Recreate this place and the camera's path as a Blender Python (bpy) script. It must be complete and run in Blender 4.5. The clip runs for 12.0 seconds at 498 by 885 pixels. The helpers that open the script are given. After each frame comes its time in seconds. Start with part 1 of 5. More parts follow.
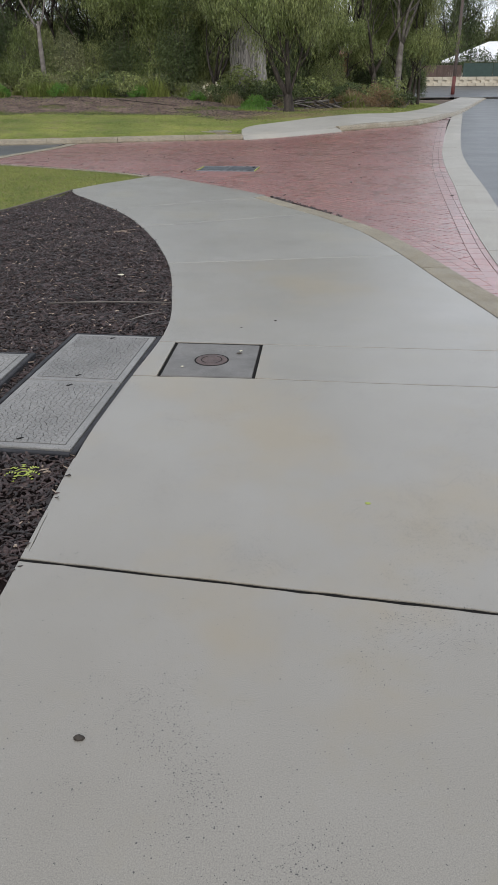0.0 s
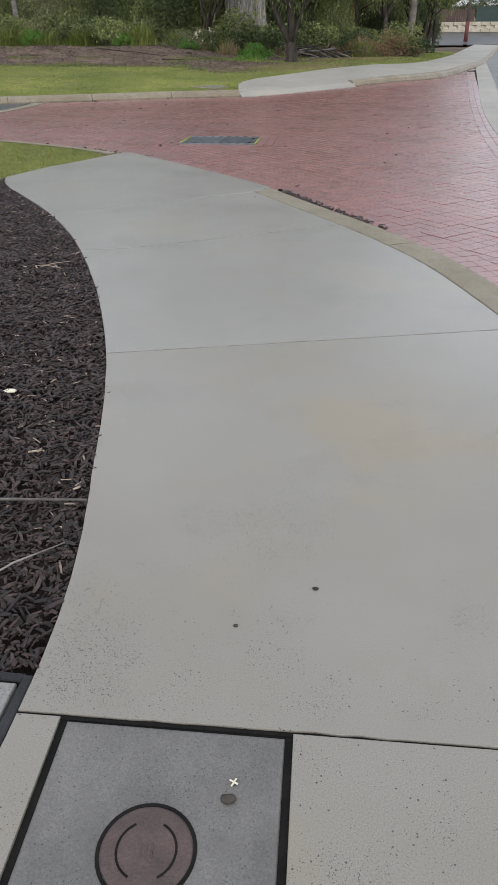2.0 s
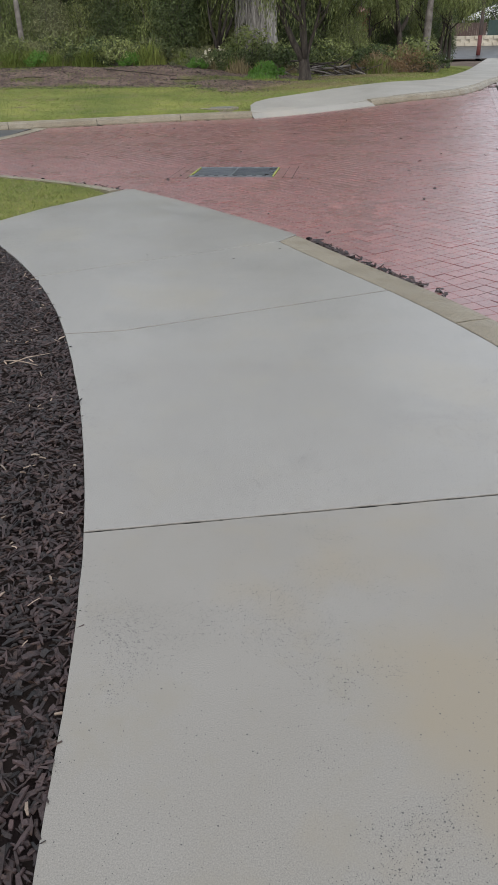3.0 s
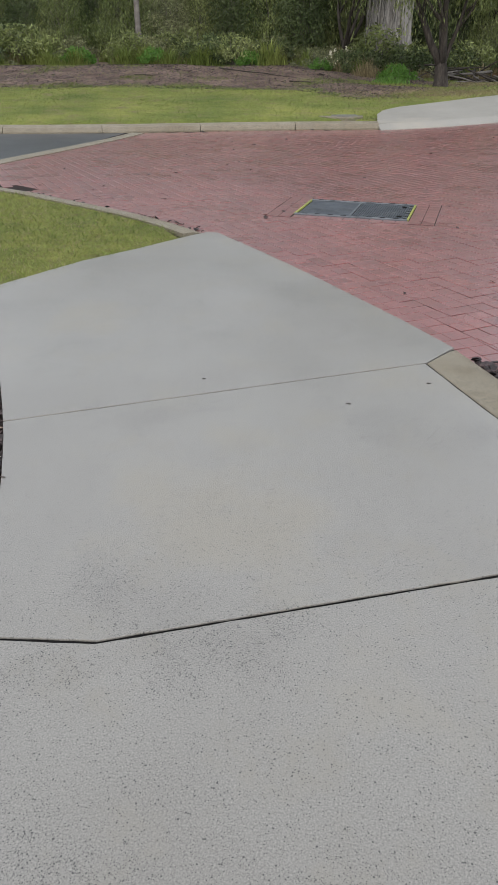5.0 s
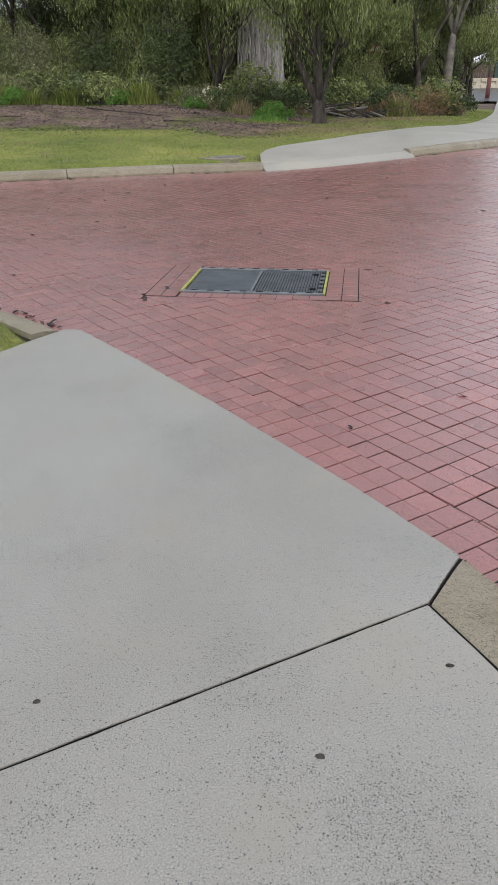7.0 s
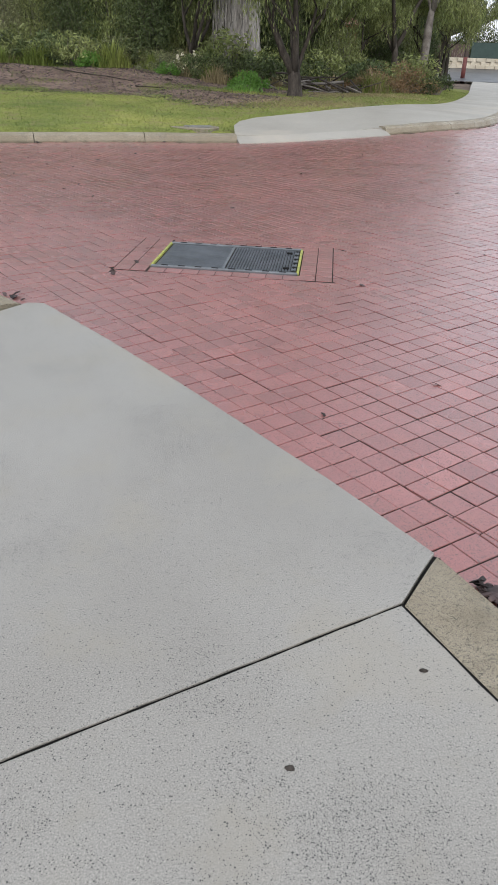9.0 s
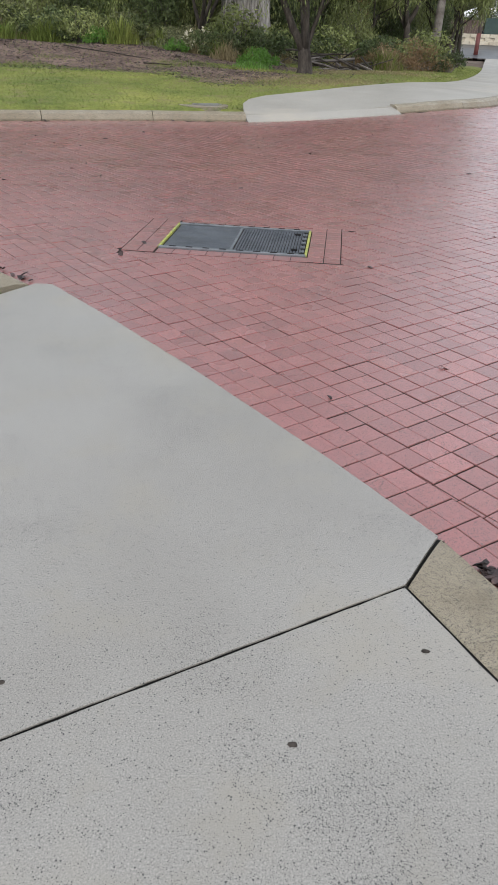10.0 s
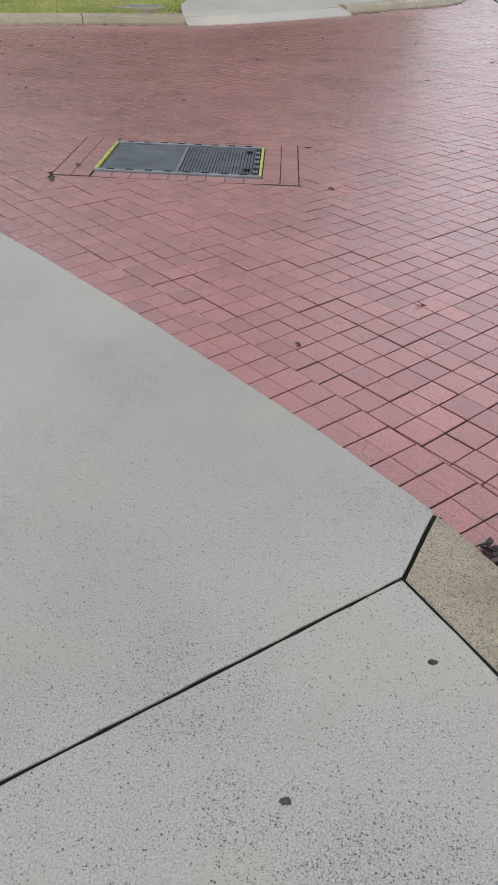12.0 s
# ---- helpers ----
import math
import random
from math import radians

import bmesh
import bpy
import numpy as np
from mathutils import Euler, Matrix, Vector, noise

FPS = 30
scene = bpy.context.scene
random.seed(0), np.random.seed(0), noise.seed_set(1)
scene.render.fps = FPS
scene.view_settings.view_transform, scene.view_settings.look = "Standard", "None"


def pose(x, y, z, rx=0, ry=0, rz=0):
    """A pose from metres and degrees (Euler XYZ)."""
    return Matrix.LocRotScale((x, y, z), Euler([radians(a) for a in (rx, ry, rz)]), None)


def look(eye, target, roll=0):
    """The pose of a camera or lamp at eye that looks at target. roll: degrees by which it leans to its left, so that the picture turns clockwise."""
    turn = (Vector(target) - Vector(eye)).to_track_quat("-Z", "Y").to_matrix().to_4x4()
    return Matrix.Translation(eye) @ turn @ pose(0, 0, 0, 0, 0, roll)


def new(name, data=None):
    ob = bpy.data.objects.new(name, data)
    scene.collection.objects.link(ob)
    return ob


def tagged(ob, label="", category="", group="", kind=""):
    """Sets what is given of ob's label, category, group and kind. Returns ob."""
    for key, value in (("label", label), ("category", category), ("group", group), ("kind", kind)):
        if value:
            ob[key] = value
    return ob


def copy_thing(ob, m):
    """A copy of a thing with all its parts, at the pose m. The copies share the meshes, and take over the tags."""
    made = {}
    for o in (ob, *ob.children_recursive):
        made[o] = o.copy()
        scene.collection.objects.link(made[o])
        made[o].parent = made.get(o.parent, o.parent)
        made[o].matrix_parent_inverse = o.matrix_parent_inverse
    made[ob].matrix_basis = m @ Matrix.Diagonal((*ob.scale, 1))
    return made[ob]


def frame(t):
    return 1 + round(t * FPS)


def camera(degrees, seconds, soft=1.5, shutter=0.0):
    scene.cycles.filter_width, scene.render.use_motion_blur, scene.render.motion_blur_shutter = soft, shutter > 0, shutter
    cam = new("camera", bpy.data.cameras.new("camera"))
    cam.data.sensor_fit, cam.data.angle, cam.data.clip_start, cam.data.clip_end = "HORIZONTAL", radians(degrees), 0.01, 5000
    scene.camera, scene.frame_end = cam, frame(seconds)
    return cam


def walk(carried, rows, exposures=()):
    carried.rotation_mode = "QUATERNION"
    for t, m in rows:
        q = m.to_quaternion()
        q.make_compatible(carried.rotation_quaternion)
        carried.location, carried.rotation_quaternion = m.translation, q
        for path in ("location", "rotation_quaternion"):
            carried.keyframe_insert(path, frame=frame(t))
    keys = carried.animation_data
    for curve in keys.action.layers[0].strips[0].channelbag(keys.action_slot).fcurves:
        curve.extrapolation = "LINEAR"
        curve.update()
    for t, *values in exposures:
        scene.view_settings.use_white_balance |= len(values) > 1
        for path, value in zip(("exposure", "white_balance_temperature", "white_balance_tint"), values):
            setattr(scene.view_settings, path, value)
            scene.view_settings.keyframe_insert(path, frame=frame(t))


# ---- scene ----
cam = camera(38.5, 12.0, soft=1.1)
PATH = [
    (0, (0.253, -0.218, 1.37), (0.2, 1.569, 0.472), -0.3),
    (0.5, (0.215, 0.605, 1.321), (0.118, 2.413, 0.471), -0.9),
    (1, (0.216, 1.273, 1.345), (0.122, 3.016, 0.369), 0.4),
    (1.5, (0.182, 2.078, 1.315), (0.149, 3.851, 0.389), -0.5),
    (2, (0.158, 2.759, 1.334), (0.109, 4.491, 0.335), -0.5),
    (2.5, (0.114, 3.337, 1.37), (-0.017, 5.04, 0.329), 0.8),
    (3, (0.02, 4.044, 1.375), (-0.06, 5.792, 0.408), -1.4),
    (3.5, (-0.045, 4.754, 1.41), (-0.225, 6.487, 0.429), -0.9),
    (3.7, (-0.092, 5.033, 1.355), (-0.288, 6.732, 0.319), -1.8),
    (5.3, (-0.227, 6.949, 1.331), (-0.572, 8.673, 0.376), 0.0),
    (5.5, (-0.25, 7.213, 1.352), (-0.592, 8.926, 0.378), -0.5),
    (6, (-0.349, 7.732, 1.333), (-0.555, 9.51, 0.44), 0.2),
    (6.5, (-0.383, 8.082, 1.323), (-0.549, 9.843, 0.391), 0.1),
    (7, (-0.417, 8.269, 1.322), (-0.478, 10.06, 0.433), -0.7),
    (7.2, (-0.449, 8.319, 1.344), (-0.447, 10.111, 0.454), -0.3),
    (8.8, (-0.455, 8.365, 1.347), (-0.419, 10.126, 0.4), 2.3),
    (9, (-0.438, 8.374, 1.32), (-0.402, 10.134, 0.371), 2.1),
    (9.5, (-0.444, 8.357, 1.335), (-0.415, 10.118, 0.388), 3.3),
    (10, (-0.436, 8.361, 1.331), (-0.418, 10.096, 0.336), 2.2),
    (10.5, (-0.436, 8.365, 1.328), (-0.435, 10.089, 0.313), 1.9),
    (11, (-0.432, 8.376, 1.317), (-0.429, 10.092, 0.29), 2.0),
    (11.5, (-0.435, 8.424, 1.311), (-0.409, 10.122, 0.255), 1.0),
    (12, (-0.455, 8.726, 1.255), (-0.31, 10.344, 0.089), 2.3),
]
walk(cam, [(t, look(eye, target, roll)) for t, eye, target, roll in PATH],
     exposures=[(0, 0.56), (3.5, 0.60), (6.5, 0.66), (9.0, 0.80), (12.0, 0.76)])

# ---------- light ----------
world = bpy.data.worlds.new("overcast_sky")
scene.world = world
world.use_nodes = True
wn, wl = world.node_tree.nodes, world.node_tree.links
bg = wn["Background"]
sky = wn.new("ShaderNodeTexSky")
sky.sky_type = "NISHITA"
sky.sun_disc = False
sky.sun_elevation = radians(38)
sky.sun_rotation = radians(200)
sky.dust_density = 4.0
cloud = wn.new("ShaderNodeMix")
cloud.data_type = "RGBA"
cloud.inputs["Factor"].default_value = 0.8
cloud.inputs["B"].default_value = (8.1, 8.55, 9.3, 1)
wl.new(sky.outputs["Color"], cloud.inputs["A"])
wl.new(cloud.outputs["Result"], bg.inputs["Color"])
bg.inputs["Strength"].default_value = 0.1
sun = new("sun", bpy.data.lights.new("sun", "SUN"))
sun.data.energy = 0.6
sun.data.angle = radians(35)
sun.data.color = (1.0, 0.97, 0.92)
sun.rotation_euler = (radians(52), 0, radians(20))

# ---------- small mesh tools ----------
RNG = random.Random(7)


class Builder:
    """Collects vertices and faces of one mesh."""

    def __init__(self):
        self.v, self.f = [], []

    def add(self, verts, faces):
        n = len(self.v)
        self.v.extend(tuple(p) for p in verts)
        self.f.extend(tuple(n + i for i in f) for f in faces)

    def box(self, m, sx, sy, sz, bevel=0.0):
        """A box centred on m, its upper rim chamfered by bevel."""
        hx, hy, hz = sx / 2, sy / 2, sz / 2
        b = bevel
        ring = lambda x, y, z: [m @ Vector(p) for p in ((-x, -y, z), (x, -y, z), (x, y, z), (-x, y, z))]
        if b:
            rings = [ring(hx, hy, -hz), ring(hx, hy, hz - b), ring(hx - b, hy - b, hz)]
        else:
            rings = [ring(hx, hy, -hz), ring(hx, hy, hz)]
        verts = [p for r in rings for p in r]
        faces = [(3, 2, 1, 0)]
        for k in range(len(rings) - 1):
            faces += [(4 * k + i, 4 * k + (i + 1) % 4, 4 * k + 4 + (i + 1) % 4, 4 * k + 4 + i) for i in range(4)]
        t = 4 * (len(rings) - 1)
        faces.append((t, t + 1, t + 2, t + 3))
        self.add(verts, faces)

    def tube(self, pts, radii, sides=7, cap=True):
        rings = []
        for i, p in enumerate(pts):
            a = pts[max(i - 1, 0)]
            b = pts[min(i + 1, len(pts) - 1)]
            d = (Vector(b) - Vector(a)).normalized()
            s = d.cross(Vector((0.3, 0.95, 0.05))).normalized()
            t = d.cross(s)
            r = radii[i]
            rings.append([Vector(p) + (s * math.cos(k * math.tau / sides) + t * math.sin(k * math.tau / sides)) * r for k in range(sides)])
        verts = [q for r in rings for q in r]
        faces = []
        for k in range(len(rings) - 1):
            faces += [(sides * k + i, sides * k + (i + 1) % sides, sides * (k + 1) + (i + 1) % sides, sides * (k + 1) + i) for i in range(sides)]
        if cap:
            faces.append(tuple(sides * (len(rings) - 1) + i for i in range(sides)))
            faces.append(tuple(reversed(range(sides))))
        self.add(verts, faces)

    def mesh(self, name, smooth=False):
        me = bpy.data.meshes.new(name)
        me.from_pydata(self.v, [], self.f)
        me.validate()
        if smooth:
            me.polygons.foreach_set("use_smooth", [True] * len(me.polygons))
        me.update()
        return me


def part(name, builder, material, parent=None, label="", smooth=False):
    """Links a builder's mesh (or a ready mesh) as one object, under a thing or part where one is given."""
    me = builder.mesh(name, smooth) if isinstance(builder, Builder) else builder
    if material and not me.materials:
        me.materials.append(material)
    ob = new(name, me)
    if parent:
        ob.parent = parent
    return tagged(ob, label)


def thing(name, label, category, group="", kind="", at=None):
    ob = new(name)
    ob.empty_display_size = 0.1
    if at:
        ob.matrix_basis = at if isinstance(at, Matrix) else Matrix.Translation(at)
    return tagged(ob, label, category, group, kind)


def smoothstep(a, b, x):
    t = min(1.0, max(0.0, (x - a) / (b - a)))
    return t * t * (3 - 2 * t)


def clip(poly, px, py, nx, ny):
    """The part of a polygon on the side of the line through (px, py) to which (nx, ny) points."""
    out = []
    for i, a in enumerate(poly):
        b = poly[(i + 1) % len(poly)]
        da = (a[0] - px) * nx + (a[1] - py) * ny
        db = (b[0] - px) * nx + (b[1] - py) * ny
        if da >= 0:
            out.append(a)
        if (da >= 0) != (db >= 0):
            k = da / (da - db)
            out.append((a[0] + (b[0] - a[0]) * k, a[1] + (b[1] - a[1]) * k))
    return out


def area(poly):
    return 0.5 * sum(a[0] * b[1] - b[0] * a[1] for a, b in zip(poly, poly[1:] + poly[:1]))


def tidy(poly, least=0.004):
    out = []
    for p in poly:
        if not out or math.dist(p, out[-1]) > least:
            out.append(p)
    if len(out) > 1 and math.dist(out[0], out[-1]) < least:
        out.pop()
    if area(out) < 0:
        out.reverse()
    return out


def inset(poly, d):
    """A counter-clockwise polygon moved inwards by d."""
    out = []
    n = len(poly)
    for i in range(n):
        a, b, c = Vector(poly[i - 1]), Vector(poly[i]), Vector(poly[(i + 1) % n])
        e, f = (b - a).normalized(), (c - b).normalized()
        ne, nf = Vector((-e.y, e.x)), Vector((-f.y, f.x))
        m = ne + nf
        m = m / max(0.35, m.dot(ne)) if m.length > 1e-6 else ne
        out.append(tuple(b + m * d))
    return out


def slab(poly, top, bottom, bevel=0.006):
    """A builder holding a slab with a rounded upper rim."""
    bl = Builder()
    poly = tidy(list(poly))
    n = len(poly)
    rings = [(poly, bottom), (poly, top - bevel), (inset(poly, bevel * 0.35), top - bevel * 0.3), (inset(poly, bevel), top)]
    verts = [(x, y, z) for ring, z in rings for x, y in ring]
    faces = []
    for k in range(3):
        faces += [(n * k + i, n * k + (i + 1) % n, n * k + n + (i + 1) % n, n * k + n + i) for i in range(n)]
    faces.append(tuple(3 * n + i for i in range(n)))
    bl.add(verts, faces)
    return bl


def rough_edge(poly, step=0.05, depth=0.004):
    """The same polygon with its sides broken into short uneven lengths, as cast edges are."""
    out = []
    for a, b in zip(poly, poly[1:] + poly[:1]):
        out.append(a)
        run = math.dist(a, b)
        n = int(run / step)
        for k in range(1, n):
            x, y = a[0] + (b[0] - a[0]) * k / n, a[1] + (b[1] - a[1]) * k / n
            d = depth * noise.noise(Vector((x * 31, y * 31, 5)))
            out.append((x - (b[1] - a[1]) / run * d, y + (b[0] - a[0]) / run * d))
    return out


def bay_mesh(poly, top, bottom, bevel, cuts, field_mat):
    """A cast bay: rounded rim, smooth trowelled margins along its joints and the pitted field between. cuts: functions that split a
    polygon into the margin and the rest."""
    poly = rough_edge(tidy(list(poly), 0.012))
    n = len(poly)
    rings = [(poly, bottom), (poly, top - bevel), (inset(poly, bevel * 0.35), top - bevel * 0.3), (inset(poly, bevel), top)]
    bl = Builder()
    faces = []
    for k in range(3):
        faces += [(n * k + i, n * k + (i + 1) % n, n * k + n + (i + 1) % n, n * k + n + i) for i in range(n)]
    bl.add([(x, y, z) for ring, z in rings for x, y in ring], faces)
    field, margins = list(rings[3][0]), []
    for margin_of, rest_of in cuts:
        margins.append(margin_of(field))
        field = rest_of(field)
    first = 0
    for m in margins + [field]:
        first = len(bl.f)
        m = tidy(m, 0.002)
        bl.add([(x, y, top) for x, y in m], [tuple(range(len(m)))])
    me = bpy.data.meshes.new("concrete_bay")
    me.from_pydata(bl.v, [], bl.f)
    me.materials.append(TROWELLED if field_mat is CONCRETE else GREY_CONCRETE)
    me.materials.append(field_mat)
    for p in me.polygons[first:]:
        p.material_index = 1
    me.update()
    return me


def inside(poly, x, y):
    hit = False
    for (x0, y0), (x1, y1) in zip(poly, poly[1:] + poly[:1]):
        if (y0 > y) != (y1 > y) and x < (x1 - x0) * (y - y0) / (y1 - y0) + x0:
            hit = not hit
    return hit


def resample(pts, step):
    """Points every step metres along a smooth curve through pts."""
    fine = []
    n = len(pts)
    for i in range(n - 1):
        p0, p1, p2, p3 = (Vector(pts[min(max(k, 0), n - 1)]) for k in (i - 1, i, i + 1, i + 2))
        for k in range(12):
            t = k / 12
            fine.append(0.5 * (2 * p1 + (p2 - p0) * t + (2 * p0 - 5 * p1 + 4 * p2 - p3) * t * t + (3 * p1 - p0 - 3 * p2 + p3) * t ** 3))
    fine.append(Vector(pts[-1]))
    out, left = [fine[0]], step
    for a, b in zip(fine, fine[1:]):
        run = (b - a).length
        at = 0.0
        while run - at >= left:
            at += left
            out.append(a.lerp(b, at / run))
            left = step
        left -= run - at
    if (out[-1] - fine[-1]).length > step * 0.3:
        out.append(fine[-1])
    return [tuple(p) for p in out]


def offset(pts, d):
    """A polyline moved to its right by d."""
    out = []
    for i in range(len(pts)):
        a, b = Vector(pts[max(i - 1, 0)]), Vector(pts[min(i + 1, len(pts) - 1)])
        e = (b - a).normalized()
        out.append((pts[i][0] + e.y * d, pts[i][1] - e.x * d))
    return out


def nearest(pts, x, y):
    """Signed distance to a polyline (positive to its right) and the foot's segment start and direction."""
    best = (1e9, None, None, 0)
    for a, b in zip(pts, pts[1:]):
        ex, ey = b[0] - a[0], b[1] - a[1]
        l2 = ex * ex + ey * ey
        t = max(0.0, min(1.0, ((x - a[0]) * ex + (y - a[1]) * ey) / l2))
        d = math.hypot(x - a[0] - t * ex, y - a[1] - t * ey)
        if d < best[0]:
            l = math.sqrt(l2)
            side = ((x - a[0]) * ey - (y - a[1]) * ex) / l
            best = (d, a, (ex / l, ey / l), d if side > 0 else -d)
    return best[3], best[1], best[2]


def sweep(pts, profile, z_of=None, skew=0.0):
    """A builder with a profile of (offset to the right, height) swept along pts."""
    bl = Builder()
    lines = [offset(pts, o) for o, _ in profile]
    verts = []
    for i in range(len(pts)):
        for k, (o, z) in enumerate(profile):
            x, y = lines[k][i]
            if skew and i == len(pts) - 1:
                e = (Vector(pts[-1]) - Vector(pts[-2])).normalized() * skew * o
                x, y = x + e.x, y + e.y
            verts.append((x, y, z + (z_of(x, y) if z_of else 0)))
    m = len(profile)
    faces = [(i * m + k, i * m + k + 1, i * m + m + k + 1, i * m + m + k) for i in range(len(pts) - 1) for k in range(m - 1)]
    faces.append(tuple(range(m)))
    faces.append(tuple(reversed(range((len(pts) - 1) * m, len(pts) * m))))
    bl.add(verts, faces)
    return bl


# ---------- materials ----------
def material(name, colours, scale=4.0, fine=60.0, rough=(0.4, 0.7), bump=0.2, bump_scale=80.0, specks=None, by_object=0.0, by_island=0.0, stretch=(1, 1, 1),
             specular=0.5, metallic=0.0, patches=None, through_light=0.0, grit=(0.8, 1.18), everywhere=0.0, film=0.0):
    """A procedural surface: broad patches between two colours, a fine grain, uneven gloss and relief. specks: (colour, scale, size).
    patches: (colour, scale, threshold)."""
    mat = bpy.data.materials.new(name)
    mat.use_nodes = True
    n, l = mat.node_tree.nodes, mat.node_tree.links
    bsdf = n["Principled BSDF"]
    geo = n.new("ShaderNodeNewGeometry")
    mapping = n.new("ShaderNodeMapping")
    mapping.inputs["Scale"].default_value = stretch
    if by_object:
        info0 = n.new("ShaderNodeObjectInfo")
        add = n.new("ShaderNodeVectorMath")
        l.new(geo.outputs["Position"], add.inputs[0])
        l.new(info0.outputs["Random"], add.inputs[1])
        l.new(add.outputs[0], mapping.inputs["Vector"])
    else:
        l.new(geo.outputs["Position"], mapping.inputs["Vector"])

    def noise_node(s, detail=4.0, roughness=0.6):
        t = n.new("ShaderNodeTexNoise")
        t.inputs["Scale"].default_value = s
        t.inputs["Detail"].default_value = detail
        t.inputs["Roughness"].default_value = roughness
        l.new(mapping.outputs[0], t.inputs["Vector"])
        return t

    def ramp(src, a, b):
        r = n.new("ShaderNodeMapRange")
        r.inputs["From Min"].default_value, r.inputs["From Max"].default_value = a, b
        l.new(src, r.inputs["Value"])
        return r.outputs["Result"]

    def mix(kind, fac, a, b):
        m = n.new("ShaderNodeMix")
        m.data_type = "RGBA"
        m.blend_type = kind
        for key, val in (("Factor", fac), ("A", a), ("B", b)):
            if isinstance(val, (int, float)):
                m.inputs[key].default_value = val
            elif isinstance(val, tuple):
                m.inputs[key].default_value = (*val, 1)
            else:
                l.new(val, m.inputs[key])
        return m.outputs["Result"]

    broad = noise_node(scale)
    grain = noise_node(fine, 3.0, 0.7)
    col = mix("MIX", ramp(broad.outputs["Fac"], 0.35, 0.65), colours[0], colours[1])
    grey = n.new("ShaderNodeMapRange")
    grey.inputs["From Min"].default_value, grey.inputs["From Max"].default_value = 0.3, 0.7
    grey.inputs["To Min"].default_value, grey.inputs["To Max"].default_value = grit
    l.new(grain.outputs["Fac"], grey.inputs["Value"])
    col = mix("MULTIPLY", 1.0, col, grey.outputs["Result"])
    if len(colours) > 2:
        third = noise_node(scale * 3.7, 5.0, 0.7)
        col = mix("MIX", ramp(third.outputs["Fac"], 0.52, 0.72), col, colours[2])
    if patches:
        pn = noise_node(patches[1], 5.0, 0.6)
        col = mix("MIX", ramp(pn.outputs["Fac"], patches[2], patches[2] + 0.1), col, patches[0])
    for src, amount in ((("ShaderNodeObjectInfo", "Random"), by_object), (("ShaderNodeNewGeometry", "Random Per Island"), by_island)):
        if amount:
            node = n.new(src[0])
            r = n.new("ShaderNodeMapRange")
            r.inputs["To Min"].default_value, r.inputs["To Max"].default_value = 1 - amount, 1 + amount
            l.new(node.outputs[src[1]], r.inputs["Value"])
            col = mix("MULTIPLY", 1.0, col, r.outputs["Result"])
    height = grain.outputs["Fac"]
    if specks:
        worn = noise_node(1.7, 4.0, 0.65)
        cover = n.new("ShaderNodeMath")
        cover.operation = "MAXIMUM"
        l.new(ramp(worn.outputs["Fac"], 0.5, 0.68), cover.inputs[0])
        cover.inputs[1].default_value = everywhere
        wobble = noise_node(specks[1] * 1.3, 2.0)
        bent = n.new("ShaderNodeMix")
        bent.data_type = "VECTOR"
        bent.inputs["Factor"].default_value = 0.003
        l.new(mapping.outputs[0], bent.inputs["A"])
        l.new(wobble.outputs["Color"], bent.inputs["B"])
        for k, (many, large) in enumerate(((1.0, 1.0), (0.5, 0.95), (0.26, 0.5))):
            vor = n.new("ShaderNodeTexVoronoi")
            vor.inputs["Scale"].default_value = specks[1] * many
            l.new(bent.outputs["Result"], vor.inputs["Vector"])
            split = n.new("ShaderNodeSeparateColor")
            l.new(vor.outputs["Color"], split.inputs[0])
            size = n.new("ShaderNodeMath")
            size.operation = "MULTIPLY"
            l.new(split.outputs[1], size.inputs[0])
            size.inputs[1].default_value = specks[2] * large
            less = n.new("ShaderNodeMath")
            less.operation = "LESS_THAN"
            l.new(vor.outputs["Distance"], less.inputs[0])
            l.new(size.outputs[0], less.inputs[1])
            some = n.new("ShaderNodeMath")
            some.operation = "LESS_THAN"
            l.new(split.outputs[0], some.inputs[0])
            part_of = n.new("ShaderNodeMath")
            part_of.operation = "MULTIPLY"
            l.new(cover.outputs[0], part_of.inputs[0])
            part_of.inputs[1].default_value = (0.6, 0.34, 0.2)[k]
            l.new(part_of.outputs[0], some.inputs[1])
            both = n.new("ShaderNodeMath")
            both.operation = "MULTIPLY"
            l.new(less.outputs[0], both.inputs[0])
            l.new(some.outputs[0], both.inputs[1])
            col = mix("MIX", both.outputs[0], col, specks[0])
    l.new(col, bsdf.inputs["Base Color"])
    wet = noise_node(scale * 1.6, 3.0)
    r = n.new("ShaderNodeMapRange")
    r.inputs["From Min"].default_value, r.inputs["From Max"].default_value = 0.35, 0.65
    r.inputs["To Min"].default_value, r.inputs["To Max"].default_value = rough
    l.new(wet.outputs["Fac"], r.inputs["Value"])
    l.new(r.outputs["Result"], bsdf.inputs["Roughness"])
    bsdf.inputs["Specular IOR Level"].default_value = specular
    bsdf.inputs["Metallic"].default_value = metallic
    bsdf.inputs["Coat Weight"].default_value = film
    bsdf.inputs["Coat Roughness"].default_value = 0.3
    bsdf.inputs["Coat IOR"].default_value = 1.45
    if bump:
        bt = noise_node(bump_scale, 4.0, 0.65)
        bp = n.new("ShaderNodeBump")
        bp.inputs["Strength"].default_value = bump
        bp.inputs["Distance"].default_value = 0.01
        l.new(bt.outputs["Fac"], bp.inputs["Height"])
        l.new(bp.outputs["Normal"], bsdf.inputs["Normal"])
